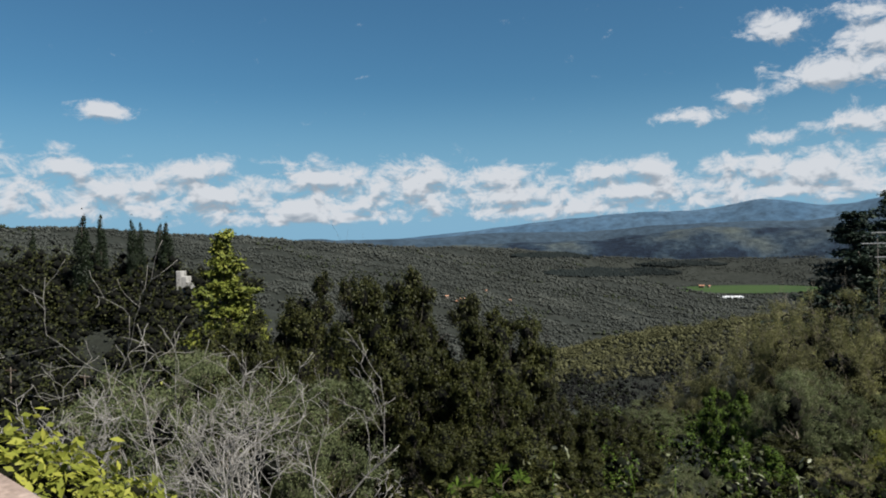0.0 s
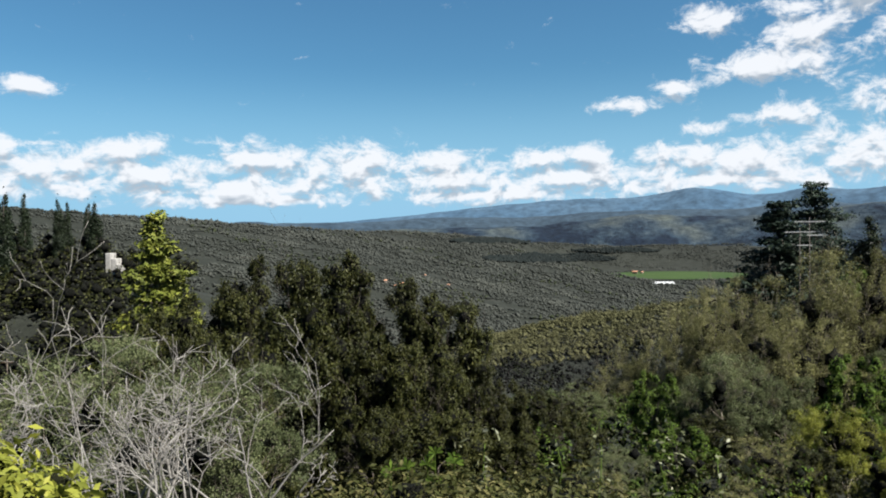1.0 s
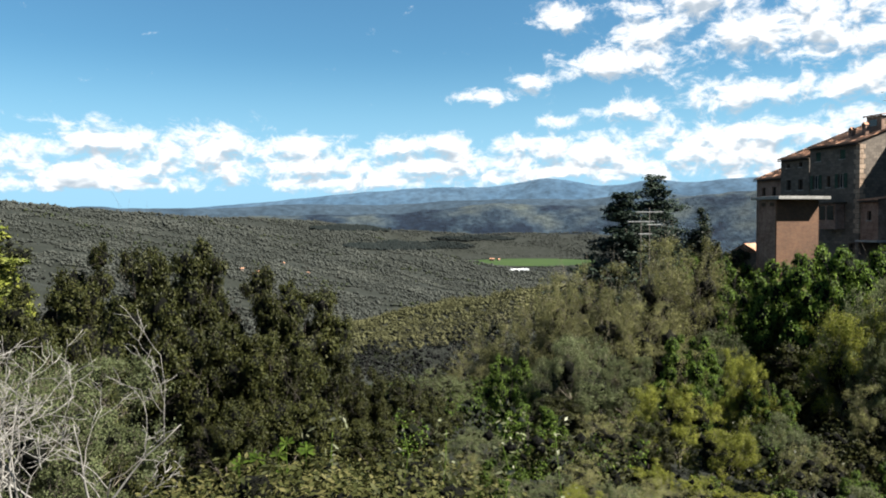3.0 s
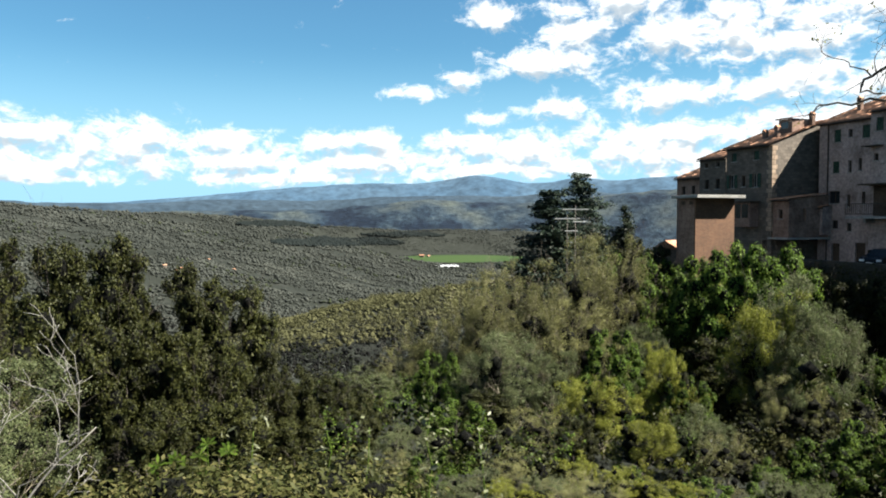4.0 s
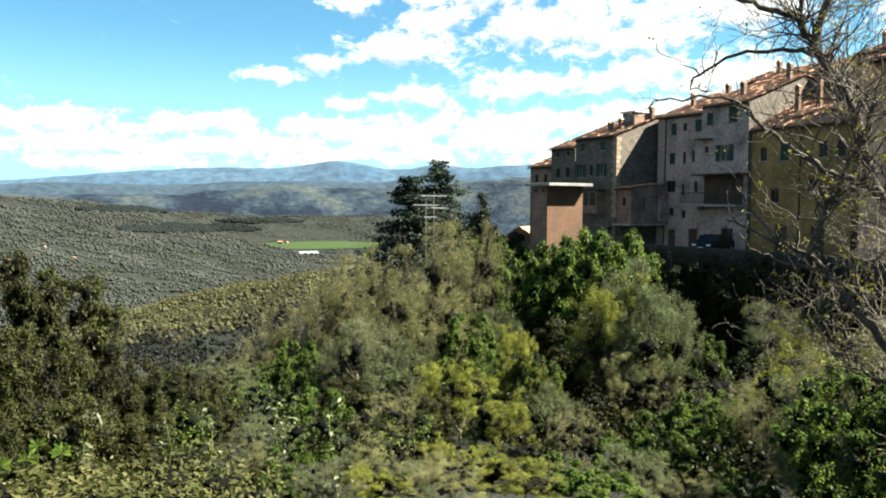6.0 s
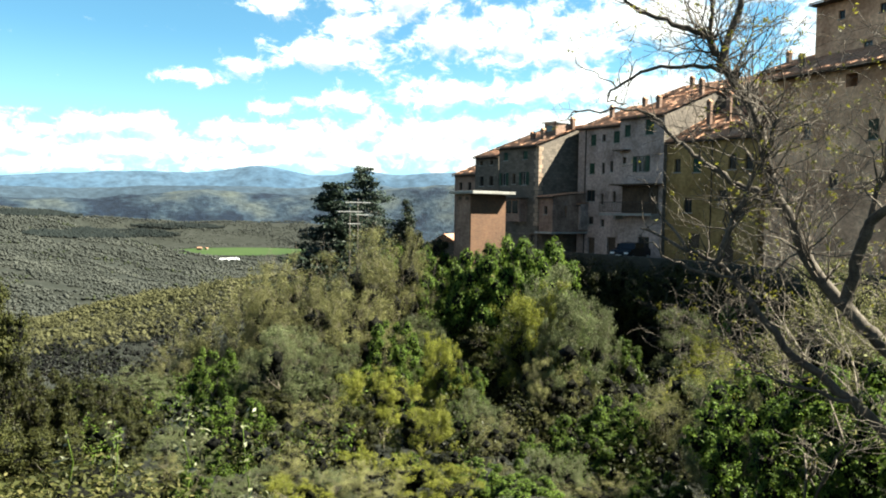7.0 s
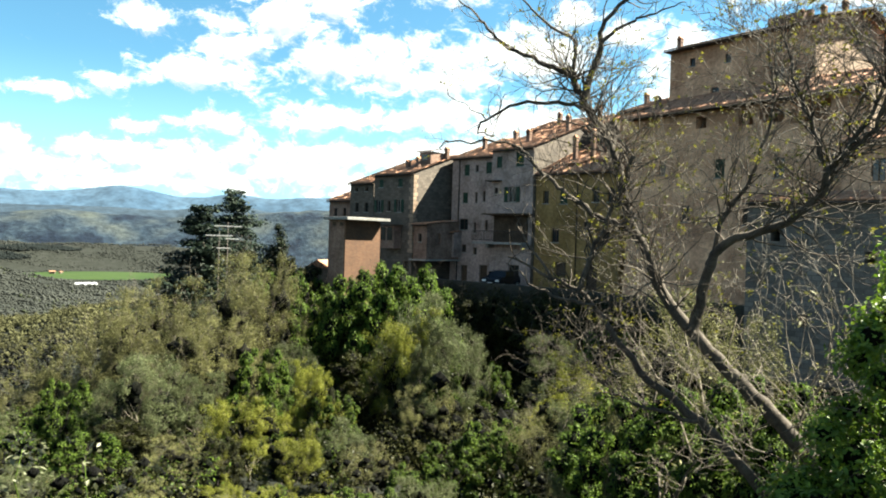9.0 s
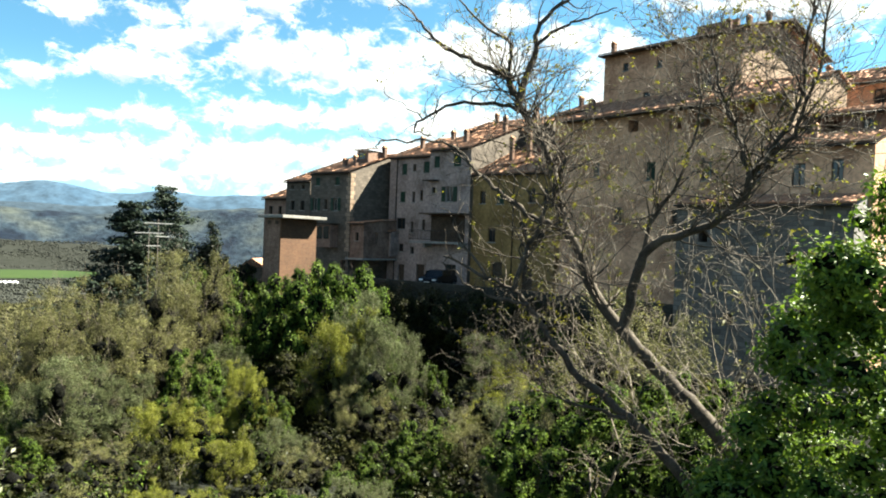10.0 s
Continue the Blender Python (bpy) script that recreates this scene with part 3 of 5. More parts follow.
def budding(name, seed, h, w, n, leaf, material, bark, label):
    """A tree coming into leaf: a broom of forking twigs with a haze of small leaves round their tips."""
    rng = random.Random(seed)
    root = thing(name, label, "tree")
    lines, tips = [], []
    grow(rng, (0, 0, -0.6), (rng.uniform(-.1, .1), rng.uniform(-.1, .1), 1), h * 0.60, h * 0.02, 1, 0.5, 0.3, 5, 0.08, 8, lines, None, 0.7)
    stem = lines[-1]
    for k in range(15):
        p, r = stem[rng.randint(3, len(stem) - 1)]
        a = k * 2.4
        grow(rng, p, (math.cos(a), math.sin(a), rng.uniform(0.1, 1.3)), w * rng.uniform(0.28, 0.5), r * 0.6, 3, 0.75, 0.3, 4, 0.14, 5, lines, tips, 0.58, 0.006)
    tubes("trunk", lines, bark, root, 3)
    # keep the crown inside its height and breadth
    C = [(p.x, p.y, min(p.z, h)) for p in tips if rng.random() < .7]
    v, f = leaves(C, [rng.uniform(.022, .05) * h for _ in C], n, leaf, seed, 0.9, 0.3)
    # Near-black lumps low inside the crown paint its shaded cavities.
    q = [c for c in C if math.hypot(c[0], c[1]) < w * .27 and c[2] < h * .75][::6]
    a, b = shade_cores(q, [h * rng.uniform(.04, .075) for _ in q], seed + 2, 0.22)
    mesh_ob("crown", np.concatenate([v, a]), np.concatenate([f, b + len(v)]), material, root, mats=[material, GAP_SHADES[material.name]], idx=(np.arange(len(f) + len(b)) >= n).astype(int))
    return root


def conifer(name, seed, h, w, n, leaf, material, label, tier=0.05, droop=0.15, tip=0.12, category="tree", lo=0.06, fat=1.0):
    """A pointed tree with tiers of boughs."""
    rng = random.Random(seed)
    root = thing(name, label, category)
    tubes("trunk", [[((0, 0, -0.5), h * 0.018), ((0.05, 0, h * 0.5), h * 0.011), ((0, 0.03, h * 0.98), 0.015)]], BARK, root, 7)
    C, R, lines = [], [], []
    z = lo
    while z < 0.985:
        reach = w * 0.5 * (1 - z) ** 0.8 * rng.uniform(0.7, 1.15) + w * tip * 0.12
        for k in range(rng.randint(4, 6)):
            a = rng.uniform(0, 2 * math.pi)
            L = reach * rng.uniform(0.45, 1.15)
            z0, z = z, min(z + rng.uniform(-1.5, 1.5) * tier, 0.985)
            tipz = h * z - droop * L + 0.02 * h
            lines.append([((0, 0, h * z), 0.02 + 0.003 * h * (1 - z)), ((L * .6 * math.cos(a), L * .6 * math.sin(a), h * z + .1 * L), 0.02), ((L * math.cos(a), L * math.sin(a), tipz), 0.006)])
            for q in (0.45, 0.75, 1.0):
                C.append((L * q * math.cos(a), L * q * math.sin(a), h * z + (tipz - h * z) * q + 0.05 * L * (1 - q)))
                R.append((0.16 + 0.13 * reach) * (1.15 - 0.4 * q) * fat)
            z = z0
        z += tier * rng.uniform(0.8, 1.2)
    tagged(tubes("bough", lines, BARK, root, 4), kind="stuff")
    v, f = leaves(C, R, n, leaf, seed, squash=0.5, shell=0.2)
    mesh_ob("crown", v, f, material, root)
    return root


def column_tree(name, seed, h, w, n, leaf, material, label):
    """A narrow Italian cypress."""
    rng = random.Random(seed)
    root = thing(name, label, "tree")
    tubes("trunk", [[((0, 0, -0.5), h * 0.014), ((0, 0, h * 0.9), 0.02)]], BARK, root, 6)
    C, R = [], []
    for k in range(60):
        z = rng.uniform(0.05, 1)
        prof = min(1, 3.2 * z + 0.2) * min(1, 1.5 * (1 - z) ** 0.7 + 0.05)
        a = rng.uniform(0, 6.28)
        C.append((w * .3 * prof * math.cos(a), w * .3 * prof * math.sin(a), h * z)), R.append(w * 0.24 * prof + 0.05)
    v, f = leaves(C, R, n, leaf, seed, squash=1.7)
    mesh_ob("crown", v, f, material, root)
    return root


def stand(ob, az, d, top, base_h, sink=0.0, turn=0.0, wide=1.0, first=False, fixed=False):
    """Put a copy of a tree base_h high at a bearing and a distance, its tip at that angle above the level of the eye."""
    x, y = polar(az, d)
    z = float(ground_z(x, y)) - sink
    s = max((1.65 + d * math.tan(radians(top)) - z) / base_h, 0.15)
    m = Matrix.Translation((x, y, z)) @ Matrix.Rotation(turn, 4, "Z")
    o = ob if first else copy_thing(ob, m)
    o.matrix_basis = m
    wide = max(wide, 0.62 * s) if fixed else s * wide
    o.scale = (wide, wide, s)
    return o

# ---------------------------------------------------------------- the trees of the slopes
oak = broadleaf("holm_oak", 1, 9, 7.5, 50000, 0.068, HOLM, BARK, "dense olive-green holm oak on the slope below the wall", "tree", 44, core=0.42)
oak2 = broadleaf("holm_oak", 2, 9, 6.0, 44000, 0.068, HOLM, BARK, "tall brownish-green holm oak on the slope", "tree", 40, core=0.42)
green = broadleaf("leafy_tree", 3, 8, 8, 38000, 0.08, GREEN, BARK, "bright green leafy tree on the hillside", "tree", 44, core=0.5)
olive = budding("grey_tree", 4, 8, 7, 40000, 0.052, OLIVE, TWIGBARK, "grey-green budding tree on the hillside")
yellow = budding("yellow_tree", 5, 8, 6.5, 40000, 0.052, YELLOW, TWIGBARK, "yellow-green budding tree on the hillside")
brown = budding("budding_oak", 6, 9, 7, 32000, 0.048, BUDS, TWIGBARK, "brown budding oak, bare twigs showing")
conif = conifer("golden_conifer", 7, 10, 4.4, 24000, 0.085, GOLDEN, "bright yellow-green pointed conifer", 0.024, 0.05, lo=0.03, fat=1.5)
cedar = conifer("cedar", 8, 14, 10, 40000, 0.12, CEDAR, "dark blue-green cedar with level boughs", 0.022, 0.22, fat=1.9)
cyp = column_tree("cypress", 9, 12, 2.6, 8000, 0.13, CYPRESS, "slim dark green cypress on the hill")

# each tree: bearing, distance, angle of its tip over the level of the eye, breadth of the crown in degrees
WOODS = [
    (oak, 9, 7.5, [(-7.5, 28, -1.0, 6.5), (0.4, 26, -2.9, 6.0), (-10.1, 27, -3.1, 5.6), (-6.4, 22, -4.9, 7.3), (2.8, 22, -7.7, 6.9), (8.8, 27, -10.8, 4.7), (14.4, 30, -12.9, 4.3), (-0.5, 19, -12.5, 6.9), (-16.1, 24, -4.4, 4.7), (30.8, 29, -14.5, 3.9), (44.1, 41, -7.8, 6.5)]),
    (oak2, 9, 6.0, [(-3.6, 26, -0.3, 5.6), (4.8, 26, -3.6, 5.6), (-12.4, 25, -6.2, 5.2), (-1.7, 22, -6.3, 7.3), (6.7, 25, -8.6, 4.7), (11.4, 28, -11.2, 5.2), (4.5, 20, -12.7, 7.3), (9.6, 24, -14.5, 6.0), (35.8, 58, -1.1, 2.6), (24.0, 34, -12.9, 4.7), (41.1, 42, -7.9, 5.6)]),
    (green, 8, 8, [(43.3, 46, -1.2, 6.5), (40.3, 47, -2.4, 4.7), (37.5, 50, -4.1, 3.4), (34.9, 56, -2.0, 3.0), (20.3, 36, -9.9, 3.0), (22.0, 29, -13.6, 5.6), (33.3, 40, -8.0, 2.6), (39.0, 33, -11.3, 3.4), (50.4, 38, -8.8, 3.4), (48.4, 26, -14.6, 6.5), (45.1, 25, -16.4, 4.7), (51.9, 28, -13.2, 4.3), (40.4, 22, -18.4, 5.2), (59.3, 42, -5.8, 3.4), (34.7, 24, -17.9, 3.0), (44.3, 19, -19.7, 5.6), (53.9, 19, -18.1, 5.2), (19.9, 21, -17.4, 4.7), (41.8, 45, -1.6, 6.5), (44.6, 45, -2.1, 5.2), (39.7, 46, -3.4, 5.6), (46.6, 36, -9.4, 3.9)]),
    (olive, 8, 7, [(45.5, 38, -4.4, 5.2), (47.6, 37, -6.2, 3.9), (25.6, 36, -8.6, 6.9), (28.8, 36, -10.1, 3.9), (39.9, 30, -13.8, 4.7), (55.7, 40, -6.9, 2.6), (29.1, 20, -19.1, 4.7), (23.2, 38, -10.4, 4.3), (14.9, 46, -11.6, 5.2), (35.9, 42, -8.0, 3.9), (46.2, 36, -7.7, 3.4), (22.8, 19, -19.2, 5.6), (46.4, 22, -17.6, 4.7), (18.0, 26, -15.7, 5.6)]),
    (yellow, 8, 6.5, [(38.1, 34, -9.3, 4.1), (32.9, 32, -11.4, 5.6), (35.3, 28, -14.1, 4.7), (56.9, 36, -8.4, 4.7), (36.2, 22, -18.3, 5.2), (44.0, 38, -5.2, 3.0), (29.9, 25, -17.5, 3.9), (38.7, 18, -20.3, 5.2), (27.4, 18, -20.2, 4.7)]),
    (brown, 9, 7, [(27.3, 50, -3.4, 5.2), (30.6, 46, -1.8, 6.5), (33.4, 48, -1.6, 4.7), (24.8, 56, -4.2, 4.3), (22.4, 60, -6.2, 4.7), (27.3, 42, -5.4, 6.5), (31.1, 41, -6.3, 6.0), (19.9, 66, -7.8, 4.7), (16.8, 64, -9.8, 4.7), (27.4, 30, -14.6, 4.7), (54.5, 27, -12.6, 5.2), (58.0, 25, -14.2, 5.2), (24.9, 22, -17.7, 6.0), (46.2, 34, -11.1, 4.7), (32.6, 18, -19.9, 5.6), (49.8, 20, -18.9, 5.6), (16.8, 22, -17.9, 5.2), (42.1, 27, -15.4, 4.3)]),
]
# the same with the breadth as a share of the height
GROVES = [
    (oak, 9, [(-12, 28, -3.6, .8)]),
    (yellow, 8, [(56, 31, -10, .7)]),
    # This row is added to fill the black shade below the houses.
    (oak2, 9, [(47, 52, -3.4, .8), (50, 50, -3.6, .8), (53, 48, -3.8, .8), (56.5, 46, -4.0, .8), (60, 44, -4.4, .8)]),
    (green, 8, [(61, 17, -10, .8), (66, 15, -9.5, .8), (70.5, 14, -8, .7), (51, 27, -13, .8)]),
    (olive, 8, [(-22, 18, -7.5, .9), (-15, 15, -8.2, .9), (59, 20, -10.5, .6), (-11.5, 16, -9.5, .9)]),
    (brown, 9, [(60, 27, -9.5, .8), (63.5, 20, -3.5, .7), (68, 19, -5, .7)]),
    (conif, 10, [(-16.2, 30, 1.9, 1.15)]),
    (cedar, 14, [(28.7, 66, 2.2, 1.6), (30.9, 76, 3.4, 1.4)]),
    (cyp, 12, [(-25.6, 150, 3.5, .85), (-24.4, 160, 3.5, .65), (-22.4, 155, 3.1, .65), (-21.9, 157, 2.9, .65), (-20.6, 160, 2.8, .7), (-20.1, 155, 2.9, .9), (34.1, 74, 1.5, 1.3), (-28.6, 170, 2.3, .7)]),
]
k = 0
for proto, hh, ww, places in WOODS:
    for az, d, top, broad in places:
        k += 1
        stand(proto, az, d, top, hh, 0.3, k * 1.7, d * math.tan(radians(broad)) / ww, fixed=True)
for proto, hh, places in GROVES:
    for i, (az, d, top, wide) in enumerate(places):
        k += 1
        stand(proto, az, d, top, hh, 0.3, k * 1.7, wide, first=i == len(places) - 1)


def tuft_woods(name, seed, n, r0, r1, az0, az1, size, per, leaf, material, label, keep, shade_lump=0.22, subs=8):
    """Middle-distance woods: every crown a loose heap of leaf sprays over the ground."""
    rs = np.random.RandomState(seed)
    a = np.radians(rs.uniform(az0, az1, n))
    r = np.sqrt(rs.uniform(r0 * r0, r1 * r1, n))
    x, y = r * np.sin(a), r * np.cos(a)
    ok = keep(x, y, np.degrees(a), r, rs)
    x, y = x[ok], y[ok]
    s = size * rs.uniform(0.55, 1.3, len(x))
    C = np.stack([x, y, ground_z(x, y) + s * 0.75], -1)
    big = np.repeat(s, subs)
    sub = np.repeat(C, subs, 0) + rs.normal(size=(len(big), 3)) * big[:, None] * np.array([0.40, 0.40, 0.32])
    v, f = leaves(sub, big * 0.40, len(x) * per, leaf, seed + 1, 0.9, 0.6)
    octa = np.array([(1, 0, 0), (-1, 0, 0), (0, 1, 0), (0, -1, 0), (0, 0, 0.9), (0, 0, -0.8)])
    fo = np.array([(0, 2, 4), (2, 1, 4), (1, 3, 4), (3, 0, 4), (2, 0, 5), (1, 2, 5), (3, 1, 5), (0, 3, 5)])
    # Lumps in the near-black gap shade darken the inside of each heap.
    shade_lumps = octa[None] * big[:, None, None] * shade_lump * rs.uniform(0.6, 1.3, (len(sub), 6, 1)) + sub[:, None, :]
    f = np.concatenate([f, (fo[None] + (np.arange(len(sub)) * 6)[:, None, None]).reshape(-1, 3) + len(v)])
    v = np.concatenate([v, shade_lumps.reshape(-1, 3)])
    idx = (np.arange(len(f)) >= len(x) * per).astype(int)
    return tagged(mesh_ob(name, v, f, material, mats=[material, GAP_SHADES[material.name]], idx=idx), label, "woods", kind="stuff")


def far_woods(name, seed, n, r0, r1, az0, az1, size, material, label, keep):
    """Countless far trees: jagged crowns of a few faces each, standing on the ground."""
    rs = np.random.RandomState(seed)
    a = np.radians(rs.uniform(az0, az1, n))
    r = rs.uniform(r0 ** 1.4, r1 ** 1.4, n) ** (1 / 1.4)
    x, y = r * np.sin(a), r * np.cos(a)
    ok = keep(x, y, np.degrees(a), r, rs)
    x, y, r = x[ok], y[ok], r[ok]
    n = len(x)
    z = ground_z(x, y)
    ico = np.array([(1, 0, 0), (-1, 0, 0), (0, 1, 0), (0, -1, 0), (0, 0, 0.9), (0, 0, -0.6)])
    fac = np.array([(0, 2, 4), (2, 1, 4), (1, 3, 4), (3, 0, 4), (2, 0, 5), (1, 2, 5), (3, 1, 5), (0, 3, 5)])
    s = size * rs.uniform(0.45, 1.25, n)
    v = ico[None] * (rs.uniform(0.6, 1.2, (n, 6, 1)) * s[:, None, None]) + rs.normal(size=(n, 6, 3)) * 0.22 * s[:, None, None]
    v = v + np.stack([x, y, z + 0.5 * s], -1)[:, None, :]
    f = fac[None] + (np.arange(n) * 6)[:, None, None]
    return tagged(mesh_ob(name, v.reshape(-1, 3), f.reshape(-1, 3), material, smooth=True), label, "woods", kind="stuff")


def field(x, y):
    return np.minimum(((x - 900) / 230) ** 2 + ((y - 2240) / 240) ** 2, ((x - 690) / 75) ** 2 + ((y - 1820) / 140) ** 2)


def shade_patch(x, y):
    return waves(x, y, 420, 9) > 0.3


def yellow_slope(x, y):
    return (y > 385 - 0.25 * x) & (y < 640) & (x > 20)


far_woods("valley_woods", 31, 30000, 560, 2900, -38, 42, 2.7, FARWOOD, "grey-brown leafless woods over the valley", lambda x, y, a, r, rs: (field(x, y) > 1) & (waves(x, y, 190, 21) > -.5) & ~yellow_slope(x, y))
far_woods("distant_woods", 44, 60000, 1350, 3250, -30, 32, 3.6, FARWOOD, "grey-brown woods on the far side of the valley", lambda x, y, a, r, rs: (field(x, y) > 1) & (waves(x, y, 260, 12) > -.45))
far_woods("near_valley_woods", 45, 30000, 520, 1400, -32, 26, 2.5, FARWOOD, "grey-brown woods on the near side of the valley", lambda x, y, a, r, rs: ~yellow_slope(x, y) & (waves(x, y, 190, 21) > -.35))
far_woods("budding_woods", 34, 14000, 330, 640, 2, 34, 1.5, FARYELLOW, "yellow-green budding woods on a slope", lambda x, y, a, r, rs: yellow_slope(x, y))
# Patches of darker crowns in place of cloud shadows over the valley.
far_woods("evergreen_woods", 33, 13000, 430, 2700, -38, 40, 3.2, FAREVER_SHADE, "darker evergreen woods in patches, standing in for cloud shadows", lambda x, y, a, r, rs: shade_patch(x, y) & (field(x, y) > 1))
# Ellipses of dark crowns paint the shadows of clouds on the valley.
CLOUD_SHADES = [(12.6, 5.0, -1.9, 0.32), (8.6, 3.4, -0.55, 0.2), (17.5, 3.2, -1.35, 0.14)]      # bearing, half width, height, half height, in degrees


def shade_belt(x, y, a, r, rs):
    el = np.degrees(np.arctan2(ground_z(x, y) - 1.65, r))
    ok = np.zeros(len(x), dtype=bool)
    for az, w, e, h in CLOUD_SHADES:
        ok |= ((a - az) / w) ** 2 + ((el - e + waves(x, y, 300, 6) * .08) / h) ** 2 < 1
    return ok & (r > 1250) & (field(x, y) > 1)


far_woods("pine_belts", 41, 150000, 1250, 3250, 4, 22, 4.8, FARSHADE, "dark wood belts standing in for cloud shadows on the valley side", shade_belt)
tuft_woods("ravine_woods", 32, 2300, 62, 420, -40, 30, 4.0, 70, 0.20, FARWOOD, "grey-brown woods on the sides of the ravine", lambda x, y, a, r, rs: ((a < 24) | (r > 150)) & (rs.uniform(0, 1, len(x)) < 0.9), 0.10)
tuft_woods("ravine_evergreens", 35, 700, 215, 385, 5, 20, 5.0, 90, 0.24, FAREVER_SHADE, "dark evergreen clumps in the ravine", lambda x, y, a, r, rs: (waves(x, y, 110, 4) > -0.25))
tuft_woods("hill_evergreens", 36, 900, 55, 172, -42, -15, 3.9, 150, 0.2, HILLOAK, "dark holm oaks covering the hill with the cypresses", lambda x, y, a, r, rs: waves(x, y, 60, 8) > -0.5)
# In dark HOLM, so that the gaps between trees look shaded.
tuft_woods("slope_scrub", 37, 420, 20, 62, -32, 62, 1.5, 320, 0.062, HOLM, "scrub filling the gaps between the trees, dark to stand for their shade", lambda x, y, a, r, rs: (x < 40) & (ground_z(x, y) < -4), 0.12)
tuft_woods("slope_undergrowth", 38, 130, 25, 60, -32, 66, 1.3, 260, 0.065, GREEN, "green undergrowth on the slope", lambda x, y, a, r, rs: (x < 40) & (ground_z(x, y) < -4), 0.15)
# Added dark leaves stand for the house shadow on the slope.
tuft_woods("shaded_ivy", 39, 420, 31, 47, 44, 70, 1.8, 300, 0.08, HOLM, "dark leaf cover added to blacken the shaded slope below the houses", lambda x, y, a, r, rs: (x > 24) & (x < 42.2))
tuft_woods("ravine_buds", 40, 1500, 330, 500, 6, 30, 2.3, 90, 0.34, FARYELLOW, "yellow-green budding scrub on the far side of the ravine", lambda x, y, a, r, rs: y > 385 - 0.25 * x, 0.03)
# Added dark leaves over the wall, where there is only shade.
v, f = leaves([(42.9 - 0.9 * random.Random(i).random(), 15 + 31 * random.Random(i + 900).random(), -1.9 - 6 * random.Random(i + 1800).random()) for i in range(420)], [0.8] * 420, 46000, 0.10, 91)
tagged(mesh_ob("wall_ivy", v, f, HOLM), "dark leaf cover added to blacken the shaded retaining wall", "ivy", kind="stuff")

# ---------------------------------------------------------------- houses


def quad_sheet(V, F, a, b, c, d):
    i = len(V)
    V += [a, b, c, d]
    F.append((i, i + 1, i + 2, i + 3))


def pierced(V, F, w, z0, z1, holes, reveal=0.22, top=None):
    """A front wall in the plane y = 0 with openings cut through, and their reveals."""
    us = sorted({0.0, w, *(h[0] for h in holes), *(h[0] + h[2] for h in holes)})
    zs = sorted({z0, z1, *(h[1] for h in holes), *(h[1] + h[3] for h in holes)})
    for u0, u1 in zip(us[:-1], us[1:]):
        for a, b in zip(zs[:-1], zs[1:]):
            um, zm = (u0 + u1) / 2, (a + b) / 2
            if not any(h[0] < um < h[0] + h[2] and h[1] < zm < h[1] + h[3] for h in holes):
                quad_sheet(V, F, (u0, 0, a), (u1, 0, a), (u1, 0, b), (u0, 0, b))
    deep = reveal
    for u, z, ww, hh, *style in holes:
        reveal = 2.2 if style and style[0] == "d" else deep
        p = [(u, z), (u + ww, z), (u + ww, z + hh), (u, z + hh)]
        for (a, b), (c, d) in zip(p, p[1:] + p[:1]):
            quad_sheet(V, F, (a, 0, b), (c, 0, d), (c, reveal, d), (a, reveal, b))
        quad_sheet(V, F, (u, reveal, z), (u + ww, reveal, z), (u + ww, reveal, z + hh), (u, reveal, z + hh))


def tiled_slope(parent, u0, u1, y0, z0, y1, z1, label="", res=4, pitch=0.24):
    """Curved tiles in courses from the eave (y0, z0) up to the ridge (y1, z1)."""
    L = math.hypot(y1 - y0, z1 - z0)
    cols = max(2, int((u1 - u0) / pitch)) * res + 1
    rows = max(2, int(L / 0.36))
    us = np.linspace(u0, u1, cols)
    prof = 0.065 * np.abs(np.sin(np.pi * np.arange(cols) / res / 1.0 + 0.4))
    rs = np.random.RandomState(int(abs(u0 * 7 + z0 * 31 + u1)) + 1)
    tt, lift = [], []
    for r in range(rows):
        tt += [r / rows, (r + 0.999) / rows]
        lift += [0.022, 0.010]
    V = []
    sag = rs.normal(0, 0.008, (len(tt), cols))
    for k, (t, l) in enumerate(zip(tt, lift)):
        base = np.stack([us, np.full(cols, y0 + (y1 - y0) * t), z0 + (z1 - z0) * t + prof + l + sag[k]], -1)
        V.append(base)
    V = np.concatenate(V + [np.stack([us, np.full(cols, y0 + 0.02), np.full(cols, z0 - 0.02)], -1)])
    n = len(tt)
    i = np.arange(n - 1)[:, None] * cols + np.arange(cols - 1)[None]
    F = np.stack([i, i + 1, i + cols + 1, i + cols], -1).reshape(-1, 4)
    j = np.arange(cols - 1)
    F = np.concatenate([F, np.stack([n * cols + j, n * cols + j + 1, j + 1, j], -1)])
    return mesh_ob("roof_tiles", V, F, TILE, parent, label)


def slab(parent, name, x0, x1, y0, y1, z0, z1, material, bevel=0.0, label=""):
    bm = bmesh.new()
    box(bm, x0, x1, y0, y1, z0, z1, bevel)
    return part(name, bm, material, parent, label)


